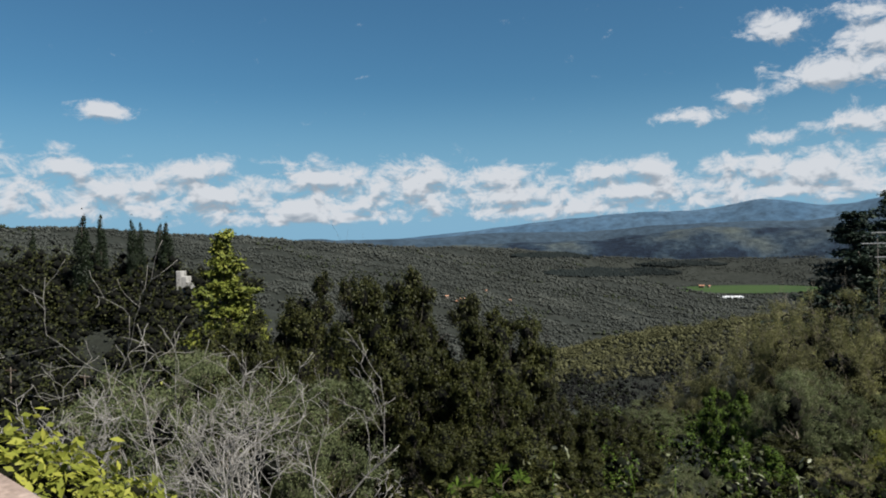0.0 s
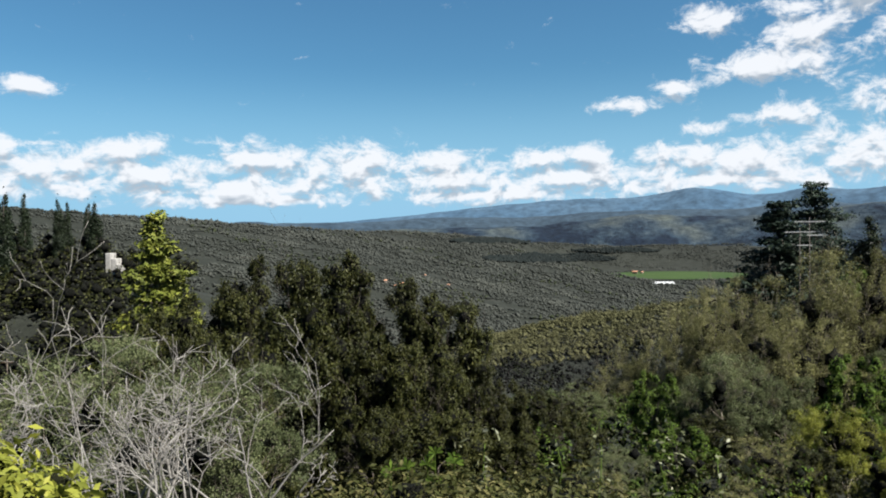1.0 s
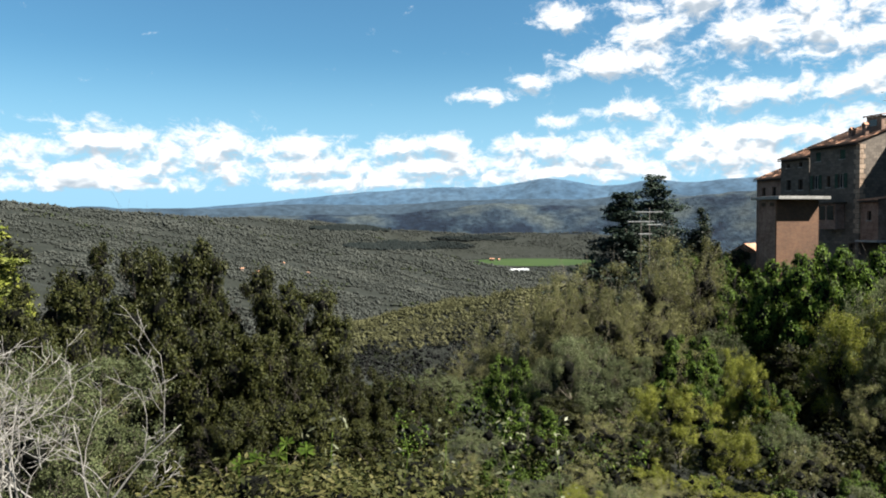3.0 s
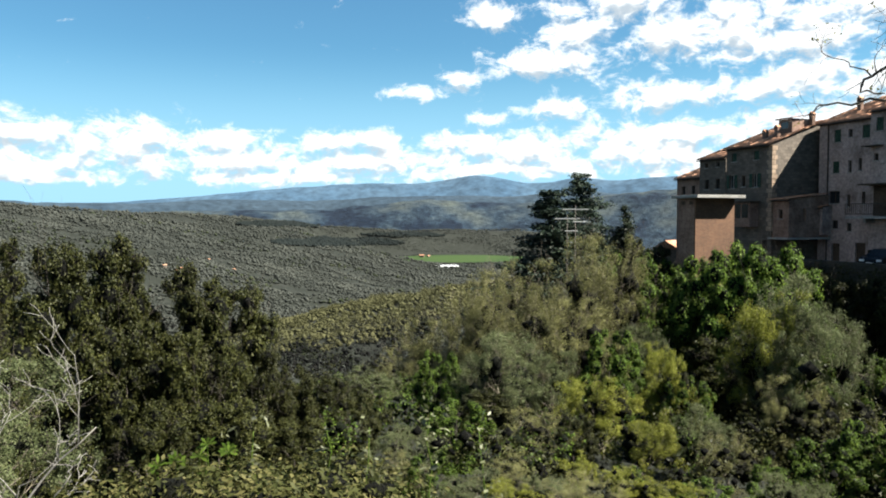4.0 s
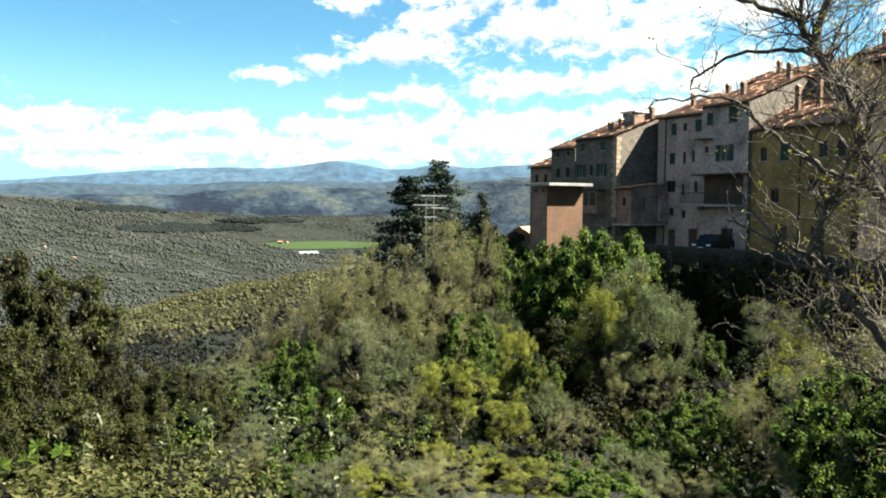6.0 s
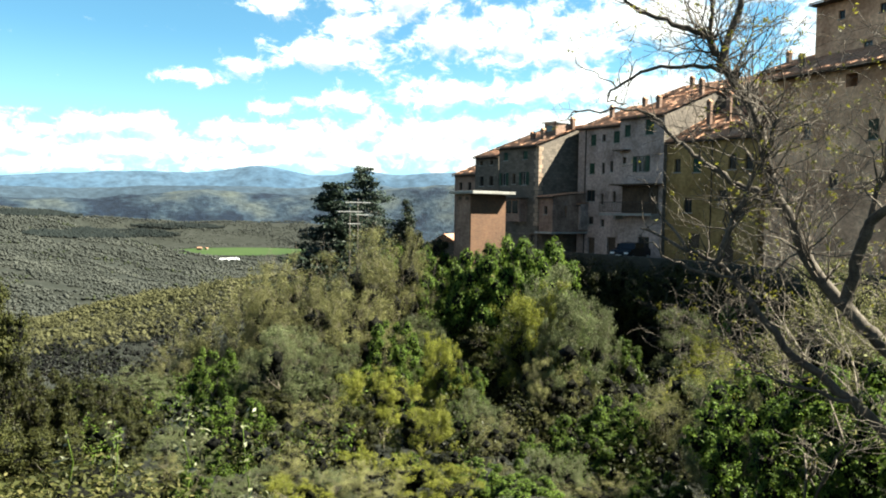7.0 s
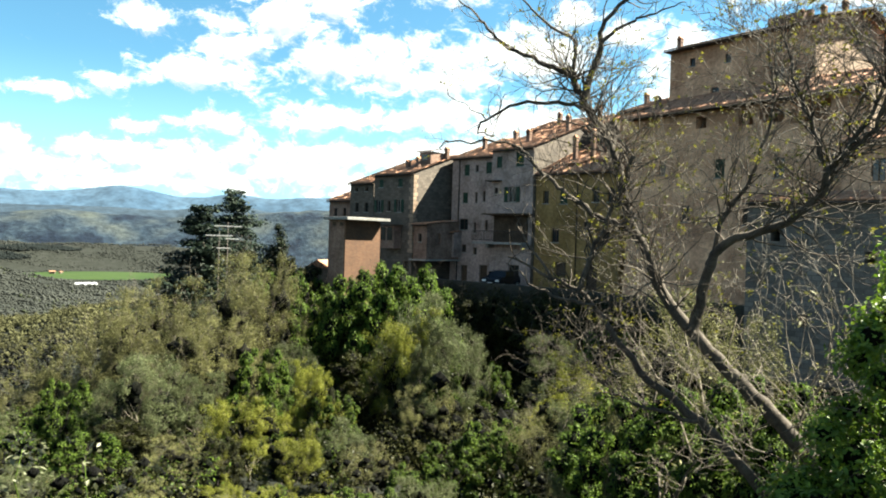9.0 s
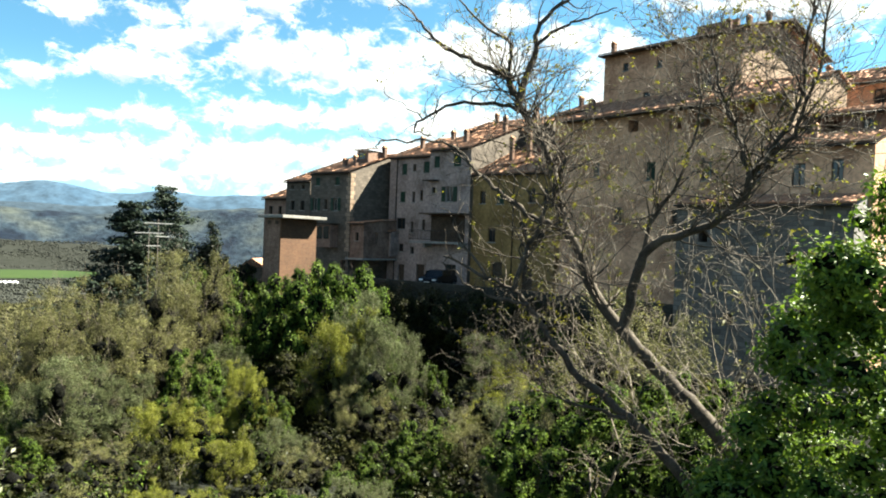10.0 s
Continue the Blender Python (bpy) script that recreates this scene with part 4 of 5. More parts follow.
def window(parent, u, z, w, h, style, deep=0.2, rng=None):
    """style: s closed shutters, o open shutters, g glazed, d dark opening, p plain door."""
    bm = bmesh.new()
    t = 0.055
    for a, b, c, d in ((u, u + t, z, z + h), (u + w - t, u + w, z, z + h), (u, u + w, z, z + t), (u, u + w, z + h - t, z + h), (u + w / 2 - t / 2, u + w / 2 + t / 2, z, z + h)):
        box(bm, a, b, deep - 0.07, deep - 0.01, c, d)
    win = part("window_frame", bm, DARKWOOD if style != "o" else CONCRETE, parent)
    slab(win, "pane", u + 0.03, u + w - 0.03, deep - 0.03, deep - 0.02, z + 0.03, z + h - 0.03, PANE)
    slab(parent, "window_sill", u - 0.06, u + w + 0.06, -0.07, deep - 0.02, z - 0.07, z - 0.003, CONCRETE)
    if style in "so":
        for side in (0, 1):
            bm = bmesh.new()
            s0 = u + side * w / 2 if style == "s" else (u - w / 2 - 0.02 if side == 0 else u + w + 0.02)
            y = 0.05 if style == "s" else -0.05
            box(bm, s0 + 0.01, s0 + w / 2 - 0.01, y, y + 0.035, z, z + h)
            n = int(h / 0.14)
            for q in range(n):
                zz = z + 0.08 + q * (h - 0.12) / n
                box(bm, s0 + 0.05, s0 + w / 2 - 0.05, y - 0.018, y, zz, zz + 0.05)
            part("shutter", bm, SHUTTER, win)
    return win


def chimney(parent, u, y, z0, z1, w=0.34, material=None):
    c = slab(parent, "chimney", u - w / 2, u + w / 2, y - w / 2, y + w / 2, z0, z1, material or PINKISH, 0.02)
    for q in (-1, 1):
        slab(c, "chimney_post", u + q * w * 0.38 - 0.06, u + q * w * 0.38 + 0.06, y - w / 2, y + w / 2, z1, z1 + 0.28, PINKISH)
    bm = bmesh.new()
    vs = [bm.verts.new(p) for p in ((u - w * .65, y - w * .6, z1 + .28), (u + w * .65, y - w * .6, z1 + .28), (u + w * .65, y + w * .6, z1 + .28), (u - w * .65, y + w * .6, z1 + .28),
                                    (u, y - w * .6, z1 + .5), (u, y + w * .6, z1 + .5))]
    for f in ((0, 1, 4), (2, 3, 5), (1, 2, 5, 4), (3, 0, 4, 5), (3, 2, 1, 0)):
        bm.faces.new([vs[i] for i in f])
    part("chimney_cap", bm, TILE, c)
    return c


def place(root, p0, p1):
    d = Vector((p1[0] - p0[0], p1[1] - p0[1], 0))
    root.matrix_basis = Matrix.Translation((p0[0], p0[1], 0)) @ Matrix.Rotation(math.atan2(d.y, d.x), 4, "Z")
    return d.length


def house(label, p0, p1, depth, z0, z1, material, holes=(), ridge=None, pitch=0.36, over=0.28, side=None, right_holes=(), chimneys=(), pipes=(), res=4):
    """A house whose front runs from p0 to p1 (left to right as one faces it). ridge: how far back; beyond it the roof falls again."""
    root = thing("house", label, "house", "houses of the village edge")
    w = place(root, p0, p1)
    ridge = depth / 2 if ridge is None else ridge
    V, F = [], []
    pierced(V, F, w, z0, z1, holes)
    mesh_ob("front_wall", V, F, material, root)
    zr = z1 + ridge * pitch
    zb = zr - (depth - ridge) * pitch
    V, F = [], []
    pierced(V, F, depth, z0, min(z1, zb), [h[:4] for h in right_holes])
    V = [(w, v[0], v[2]) if v[1] == 0 else (w - v[1], v[0], v[2]) for v in V]
    i = len(V)
    V += [(w, 0, min(z1, zb)), (w, depth, min(z1, zb)), (w, depth, zb), (w, ridge, zr), (w, 0, z1)]
    F.append((i, i + 1, i + 2, i + 3, i + 4))
    mesh_ob("side_wall", V, F, side or material, root)
    V = [(0, 0, z0), (0, depth, z0), (0, depth, zb), (0, ridge, zr), (0, 0, z1), (w, depth, z0), (w, depth, zb)]
    mesh_ob("back_wall", V, [(0, 4, 3, 2, 1), (1, 2, 6, 5)], material, root)
    tiled_slope(root, -0.15, w + 0.15, -over, z1 - over * pitch + 0.06, ridge, zr + 0.06, res=res)
    if depth - ridge > 0.3:
        V = [(-0.15, ridge, zr + 0.10), (w + 0.15, ridge, zr + 0.10), (w + 0.15, depth + over, zb - over * pitch + 0.1), (-0.15, depth + over, zb - over * pitch + 0.1)]
        V += [(a, b, c - 0.12) for a, b, c in V]
        mesh_ob("roof_back", V, [(0, 1, 2, 3), (7, 6, 5, 4), (0, 4, 5, 1), (1, 5, 6, 2), (2, 6, 7, 3), (3, 7, 4, 0)], TILE, root)
    # soffit under the front eave, and the gutter
    slab(root, "eave_board", -0.1, w + 0.1, -over + 0.05, -0.002, z1 - over * pitch - 0.08, z1 - over * pitch - 0.0, DARKWOOD)
    g = [((-0.1, -over - 0.05, z1 - over * pitch - 0.05), 0.045), ((w + 0.1, -over - 0.05, z1 - over * pitch - 0.06), 0.045)]
    tubes("gutter", [g], IRON, root, 6)
    for u in pipes:
        tubes("downpipe", [[((u, -0.08, z1 - 0.2), 0.045), ((u, -0.08, z0 + 0.5), 0.045)]], IRON, root, 6)
    for u, z, ww, hh, st in holes:
        if st == "p":
            slab(root, "door", u + 0.03, u + ww - 0.03, 0.12, 0.17, z, z + hh - 0.02, DARKWOOD)
        elif st != "d":
            window(root, u, z, ww, hh, st)
    for u, y, h in chimneys:
        zz = z1 + min(y, 2 * ridge - y) * pitch
        chimney(root, u, y, zz - 0.2, zz + h * 0.72)
    return root


def rect(u, z, w, h, st):
    return (u - w / 2, z - h / 2, w, h, st)


# tall grey house in two parts, the taller one standing a little forward
grey = house("tall grey plastered house with dark green shutters, four storeys", (48.9, 45.5), (48.9, 40.6), 9, -3.0, 9.0, PLASTER,
             [rect(1.7, 7.9, .6, .95, "s"), rect(2.85, 8.0, .35, .6, "g"), rect(4.2, 8.0, .65, .95, "s"), rect(1.6, 5.5, .6, .9, "s"), rect(2.85, 5.5, .3, .9, "g"), rect(3.75, 5.6, .3, .9, "g"),
              rect(1.5, 3.2, 1.0, .95, "g"), rect(2.8, 2.9, .3, .9, "g"), rect(4.1, 3.1, .3, .9, "g"), rect(1.6, 1.1, .55, .65, "g"), rect(2.9, .9, .4, .6, "g"), rect(1.7, -1.2, .75, 1.7, "p"), rect(3.9, -1.0, .9, 1.5, "p")],
             ridge=6.8, chimneys=[(1.5, 2.5, 1.0), (4.2, 3.5, 1.2)], pipes=(0.9,))
# The gable takes the darker STONE to tone down the sunlight on it.
grey2 = house("tall grey plastered house with open dark shutters and a balcony", (48.5, 40.6), (48.5, 36.3), 9, -3.0, 9.4, PLASTER,
              [rect(0.75, 8.35, .6, .95, "s"), rect(2.9, 8.5, .8, 1.2, "s"), rect(0.5, 6.0, .35, .5, "g"), rect(2.2, 5.65, .8, 1.25, "o"), 
               rect(2.6, -0.9, 1.1, 1.6, "g")],
              ridge=6.8, chimneys=[(3.9, 5.2, 1.4), (2.2, 2.0, 0.9)], side=STONE)
slab(grey2, "awning", 0.1, 4.4, -1.3, -0.003, 3.95, 4.05, DARKWOOD, label="dark timber awning over the balcony")
slab(grey2, "small_awning", -0.2, 1.1, -0.7, -0.003, 6.75, 6.82, DARKWOOD)
# Dark panel added to paint the shade under the awning.
slab(grey2, "timber_screen", 0.45, 3.9, -0.12, -0.003, 1.75, 3.9, DARKWOOD, label="dark panel added for the shaded recess under the awning")
bal = slab(grey2, "balcony_slab", -1.0, 4.2, -1.2, -0.003, 1.55, 1.72, CONCRETE)
for z in (1.85, 2.6):
    slab(bal, "balcony_rail", -1.0, 4.2, -1.2, -1.16, z, z + 0.05, IRON)
for q in range(30):
    u = -1.0 + q * 5.17 / 29
    slab(bal, "baluster", u, u + 0.025, -1.19, -1.17, 1.9, 2.6, IRON)
for u in (0.3, 3.9):
    slab(bal, "bracket", u, u + 0.2, -0.9, -0.003, 1.25, 1.55, CONCRETE)

stone = house("rubble stone house with pale quoins and a tiled roof", (44.7, 51.1), (44.7, 46.05), 8, -4, 7.4, STONE,
              [rect(0.9, 6.6, .55, .7, "s"), rect(3.4, 6.6, .55, .7, "s"), rect(0.7, 4.6, .6, 1.1, "o"), rect(2.0, 4.6, .4, .9, "g"), rect(3.3, 4.6, .6, 1.1, "o"), rect(.9, 2.0, .5, 1.0, "g"), rect(4.4, -0.6, .6, .9, "g")],
              ridge=5.5, chimneys=[(2.6, 1.6, .45), (4.0, 1.5, .8), (4.75, 4.3, .9)])
dorm = slab(stone, "dormer_wall", 3.2, 4.6, 2.4, 4.6, 8.0, 9.5, PINKISH)
tiled_slope(dorm, 3.0, 4.8, 2.2, 9.5, 4.8, 9.9, pitch=0.24)
slab(dorm, "dormer_window", 3.5, 4.2, 2.38, 2.397, 8.75, 9.25, PANE)
for q in range(18):
    slab(stone, "quoin", 5.05 - (0.34 if q % 2 else 0.5), 5.09, -0.025, -0.003, 0.6 + q * 0.37, 0.93 + q * 0.37, CREAM)
    slab(stone, "quoin", 5.056, 5.085, 0.003, 0.5 if q % 2 else 0.34, 0.6 + q * 0.37, 0.93 + q * 0.37, CREAM)
gal = slab(stone, "closed_balcony", 1.9, 3.7, -0.9, -0.003, 0.9, 2.8, PINKISH, label="reddish closed-in balcony")
slab(gal, "balcony_roof", 1.5, 3.9, -1.15, -0.003, 2.85, 2.95, DARKWOOD)
for u in (2.0, 2.85):
    slab(gal, "pane", u, u + .7, -0.915, -0.905, 1.6, 2.7, PANE)

nook = house("low plastered outbuilding between two houses", (44.8, 46.0), (44.8, 44.4), 4.0, 0.1, 3.0, PINKISH, [rect(.8, 1.9, .4, .7, "g")], ridge=3.9, pitch=0.1, over=0.2, right_holes=[(1.2, 1.4, .5, .9)])
slab(nook, "concrete_slab", -0.2, 1.8, -0.3, 4.0, -0.05, 0.09, CONCRETE)
bay = house("small white plastered bathroom bay on a house front", (47.9, 45.4), (47.9, 44.2), 1.0, 0.3, 2.4, PLASTER, [rect(.6, 1.6, .4, .6, "g")], ridge=.95, pitch=0.12, over=0.25)

house("narrow stone house with two small attic windows", (46.2, 56.3), (46.2, 52.9), 8, -5, 6.9, STONE, [rect(.9, 6.3, .4, .4, "g"), rect(2.4, 6.3, .4, .4, "g"), rect(1.0, 4.6, .55, .9, "g"), rect(2.4, 4.6, .55, .9, "g")], ridge=5)
house("low plastered house at the end of the row", (46.9, 60.4), (46.9, 57.0), 8, -5, 5.4, PINKISH, [rect(1.0, 4.2, .5, .8, "g"), rect(2.4, 4.2, .5, .8, "g")], ridge=5)

# brick stair tower with its flat slab roof
tower = thing("brick_tower", "orange brick stair tower with a flat concrete roof slab", "tower")
w = place(tower, (35.2, 45.0), (35.2, 43.35))
slab(tower, "tower_wall", 0, w - 0.003, 0, 3.4, -13, 3.0, PINKISH)
slab(tower, "brick_face", w, w + 0.12, 0.004, 3.4, -13, 3.0, BRICK, label="orange brick facing")
slab(tower, "roof_slab", -0.35, w + 0.85, -0.45, 3.75, 3.0, 3.22, CONCRETE, 0.02)
for q in (0.45, 1.3):
    slab(tower, "vent", q - 0.2, q + 0.2, -0.02, -0.003, 2.55, 2.8, DARKWOOD)

# ochre house
och = house("ochre plastered house under a broken-looking tiled roof", (48.9, 36.3), (48.9, 28.6), 10, -3.0, 7.3, OCHRE,
            [rect(1.0, 5.4, .55, 1.0, "g"), rect(2.7, 5.4, .7, 1.1, "s"), rect(5.6, 5.5, .6, 1.1, "g"), rect(6.9, 5.5, .6, 1.1, "g"), rect(4.9, 3.0, .7, 1.0, "g"), rect(2.0, 2.4, .7, 1.1, "g"), rect(6.5, 2.2, .7, 1.1, "g"), rect(2.6, -.7, 1.0, 2.0, "p"), rect(5.4, -.7, 1.0, 2.0, "p")],
            ridge=8, pitch=0.42, chimneys=[(1.6, 3.0, 2.2), (2.9, 3.6, 2.6), (5.5, 6.5, 1.4)], pipes=(4.0,))
for u, y, a in ((2.0, 1.4, 1.0), (4.4, 2.2, 1.2), (6.0, 1.2, .9)):
    tiled_slope(och, u, u + a * 1.4, y - 0.3, 7.3 + y * .42 + .18, y + 1.6, 7.3 + (y + 1.9) * .42 + .02)

# houses seen over the roofs, then the long house with the loggia, the tower house and the lower wings
house("stone house standing behind the roofs", (56.5, 43.0), (56.3, 34.5), 7, 2, 12.2, STONE, [], ridge=3.5, chimneys=[(2.0, 2.0, .9), (6.0, 2.6, 1.0)])
house("plastered house behind the long roof", (57.5, 34.0), (55.5, 28.2), 7, 2, 13.2, TAN, [rect(2.0, 12.2, .6, .9, "g"), rect(4.2, 12.2, .6, .9, "g")], ridge=3.5, chimneys=[(1.0, 2.0, .8), (4.0, 2.6, .9)])
logg = house("long tan plastered house with a dark loggia under the eave", (48.7, 28.0), (45.8, 11.6), 7.5, -3.5, 11.0, TAN,
             [rect(9.2, 10.0, 1.0, 1.0, "d"), rect(10.9, 10.0, 1.6, 1.1, "d"), rect(13.3, 9.9, 2.4, 1.3, "d"), rect(6.0, 10.0, .8, .8, "d"), rect(3.0, 7.2, .6, 1.0, "g"), rect(7.5, 6.9, .7, 1.2, "s"), rect(11.5, 6.7, .7, 1.2, "g"), rect(14.6, 6.4, .7, 1.1, "g"), rect(5.0, 4.0, .7, 1.1, "g"), rect(9.5, 3.8, .7, 1.1, "g"), rect(12.8, 5.0, .4, .6, "g")],
             ridge=6.0, pitch=0.36, over=0.7, side=CREAM, chimneys=[(1.2, 1.6, .8)])
for u in (8.6, 10.0, 12.0, 14.6):
    slab(logg, "loggia_post", u - .12, u + .12, -0.02, 0.2, 9.2, 10.75, TAN)
tow = house("tall pinkish-tan tower house with a sunlit gable", (54.6, 28.0), (52.6, 16.7), 12, -1, 17.0, TAN,
            [rect(2.0, 15.8, .5, .6, "g"), rect(5.0, 15.6, .5, .6, "g"), rect(8.8, 15.7, .6, .7, "g"), rect(8.9, 13.6, .8, 1.5, "g"), rect(10.3, 13.0, .5, 1.2, "g"), rect(4.0, 13.0, .7, 1.2, "g")],
            ridge=6, pitch=0.27, over=0.7, side=CREAM, right_holes=[(3.3, 12.2, .5, 1.6), (6.0, 11.9, .45, 1.5), (8.2, 13.5, .5, 1.2)], chimneys=[(0.4, .6, .7), (8.0, 4.5, .9), (9.4, 4.8, .9), (10.8, 5.0, .9)])
# rake of the roof over the gable
V = [(11.4, -0.7, 16.9), (12.3, -0.7, 16.9), (12.3, 6, 18.72), (11.4, 6, 18.72), (12.3, 12.7, 16.9), (11.4, 12.7, 16.9)]
V += [(a, b, c + 0.14) for a, b, c in V]
mesh_ob("roof_rake", V, [(0, 3, 2, 1), (3, 5, 4, 2), (6, 7, 8, 9), (9, 8, 10, 11), (0, 1, 7, 6), (1, 2, 8, 7), (2, 4, 10, 8), (4, 5, 11, 10)], DARKWOOD, tow)
slab(tow, "roof_parapet", 5.0, 8.4, 5.0, 5.4, 18.2, 19.4, PINKISH)
house("brown plastered house with small windows", (56.4, 14.6), (53.5, 2.0), 8, -1, 13.2, TAN, [rect(3.0, 12.2, .6, .7, "g"), rect(6.0, 12.0, .8, 1.1, "g"), rect(9.5, 12.0, .8, 1.1, "g"), rect(3.5, 10.0, .7, 1.0, "g"), rect(7.0, 9.6, .8, 1.2, "g")], ridge=5, over=.6, chimneys=[(1.0, 1.5, .9), (1.8, 2.0, .9)])
house("lower wing with a tiled lean-to roof", (48.2, 11.4), (47.2, 6.6), 3.5, 1, 9.9, PINKISH, [rect(1.5, 9.0, .9, 1.0, "d"), rect(3.4, 9.0, .6, .9, "g")], ridge=3, pitch=.25, over=.5)
house("tan plastered annex with a tiled lean-to roof and two windows", (43.4, 12.2), (43.0, 6.9), 4.0, -4, 7.6, TAN, [rect(1.7, 6.0, .7, 1.2, "g"), rect(3.6, 6.2, .6, 1.1, "g"), rect(2.6, 5.2, .5, .5, "g")], ridge=3.4, pitch=.28, over=.5, chimneys=[(2.0, 1.4, .7)])
house("low terrace shed with a long tiled roof", (40.6, 16.0), (40.3, 7.2), 2.6, -5, 4.3, DARKSTONE, [rect(3.0, -1.8, .5, .6, "d"), rect(6.0, 1.5, .5, .6, "d"), rect(1.5, 2.5, .5, .6, "d")], ridge=2.4, pitch=.22, over=.4)

# parking terrace below the fronts, on its rubble wall
terr = thing("retaining_wall", "rubble retaining wall under the parking terrace, house shade in its colour", "wall")
V = [(43.2, 46.5), (43.2, 29.0), (41.5, 15.8), (50, 15.8), (50, 46.5)]
n = len(V)
verts = [(x, y, -8.0) for x, y in V] + [(x, y, -1.9) for x, y in V]
mesh_ob("terrace_wall", verts, [(i, (i + 1) % n, n + (i + 1) % n, n + i) for i in range(n)] + [tuple(range(n, 2 * n))], SHADESTONE, terr)
for (x0, y0), (x1, y1) in zip(V[:2], V[1:3]):
    L = math.hypot(x1 - x0, y1 - y0)
    c = slab(terr, "parapet", 0, L, 0, 0.35, -1.895, -1.35, SHADESTONE, 0.02)
    c.matrix_basis = Matrix.Translation((x0, y0, 0)) @ Matrix.Rotation(math.atan2(y1 - y0, x1 - x0), 4, "Z")


def car(at, turn):
    root = thing("car", "small dark parked car in the shade of the houses", "car", at=at, turn=turn)
    bm = bmesh.new()
    prof = [(-1.9, .35), (-1.95, .7), (-1.75, .88), (-.95, .95), (-.45, 1.4), (.9, 1.42), (1.55, .98), (1.9, .9), (1.95, .4)]
    lo = [bm.verts.new((x, -.8 if z < 1 else -.62, z)) for x, z in prof]
    hi = [bm.verts.new((x, .8 if z < 1 else .62, z)) for x, z in prof]
    for i in range(len(prof) - 1):
        bm.faces.new((lo[i], lo[i + 1], hi[i + 1], hi[i]))
    bm.faces.new(lo), bm.faces.new(list(reversed(hi))), bm.faces.new((lo[0], hi[0], hi[-1], lo[-1]))
    bmesh.ops.bevel(bm, geom=list(bm.edges), offset=0.05, segments=2, affect="EDGES")
    part("body", bm, CARPAINT, root)
    for x0, x1, z0, z1, y in ((-.75, -.05, 1.0, 1.33, .73), (.05, .95, 1.0, 1.33, .73)):
        for q in (-1, 1):
            slab(root, "side_window", x0, x1, q * y - .03, q * y + .03, z0, z1, PANE)
    for x in (-1.25, 1.25):
        for y in (-.75, .75):
            wh = tubes("wheel", [[((x, y - .1, .31), .31), ((x, y + .1, .31), .31)]], RUBBER, root, 16)
            tubes("rim", [[((x, y - .12, .31), .17), ((x, y + .12, .31), .17)]], ALU, wh, 12)
    for y in (-.55, .55):
        slab(root, "headlight", -1.97, -1.9, y - .15, y + .15, .62, .75, WHITE)
    slab(root, "number_plate", -1.99, -1.95, -.25, .25, .45, .55, WHITE)


car((46.0, 37.2, -1.9), radians(14))

# television aerials on a mast among the trees
for az, d, el, n in ((30.6, 56, 0.6, 4), (30.0, 57, -0.1, 3)):
    x, y = polar(az, d)
    z = 1.65 + d * math.tan(radians(el))
    a = thing("television_aerial", "pale metal television aerial on a thin mast", "aerial", "aerials", (x, y, 0))
    tubes("mast", [[((0, 0, float(ground_z(x, y)) - .3), .03), ((0, 0, z + .3), .025)]], IRON, a, 6)
    slab(a, "boom", -1.1, 1.1, -.02, .03, z - .03, z + .03, ALU)
    for q in range(n * 3):
        u = -1.05 + q * 2.1 / (n * 3 - 1)
        slab(a, "element", u - .012, u + .012, -.3, .3, z + .03, z + .05, ALU)
    slab(a, "boom", -.2, .9, -.02, .02, z - .93, z - .87, ALU)

# far buildings
gh = thing("greenhouse", "long white greenhouse in the valley", "greenhouse", at=(704, 1880, float(ground_z(704, 1880))), turn=radians(-8))
slab(gh, "sheeting", -40, 40, -10, 10, -2, 5.0, WHITE)
for q in range(8):
    tubes("roof_vault", [[((-37.0 + q * 10.6, -10.2, 4.9), 1.2), ((-37.0 + q * 10.6, 10.2, 4.9), 1.2)]], WHITE, gh, 10)
V = [(900 + 225 * math.cos(t), 2240 + 220 * math.sin(t), float(ground_z(900 + 225 * math.cos(t), 2240 + 220 * math.sin(t))) + 1.5) for t in np.linspace(0, 2 * math.pi, 40, endpoint=False)]
tagged(mesh_ob("field", V, [tuple(range(40))], FIELD), "bright green wheat field in the valley", "field", kind="structure")


def cottage(az, d, w, h, turn, label, wall, lift=0.0):
    x, y = polar(az, d)
    root = thing("farmhouse", label, "house", "farmhouses in the valley", (x, y, float(ground_z(x, y)) + lift), turn)
    slab(root, "wall", -w / 2, w / 2, -h * .5, h * .5, -3, h, wall)
    V = [(-w * .55, -h * .6, h), (w * .55, -h * .6, h), (w * .55, h * .6, h), (-w * .55, h * .6, h), (-w * .55, 0, h * 1.35), (w * .55, 0, h * 1.35)]
    mesh_ob("roof", V, [(0, 1, 5, 4), (2, 3, 4, 5), (0, 4, 3), (1, 2, 5), (3, 2, 1, 0)], TILE, root)
    for q in range(3):
        u = -w * .3 + q * w * .3
        slab(root, "window", u - .6, u + .6, -h * .5 - .06, -h * .5 - .003, h * .45, h * .7, PANE)


for az, d, w, h in ((1.4, 1045, 6, 3.5), (1.0, 1030, 5, 3), (0.2, 1055, 5, 3), (3.2, 1188, 5, 3), (-1.6, 1007, 4.5, 3), (18.9, 2480, 15, 8), (19.4, 2500, 10, 6), (5.0, 1137, 4.5, 3)):
    cottage(az, d, w, h, az * 2.3, "pale farmhouse with a tiled roof among the woods", STONE)
for az in (-11.8, -11.3, -10.9, -10.5, -10.0):
    cottage(az, 3320, 12, 7, az, "pale house of a far hill village", CREAM)
cottage(37.4, 84, 2.4, 2.6, 0.5, "small house with a pink tiled roof below the village", STONE)

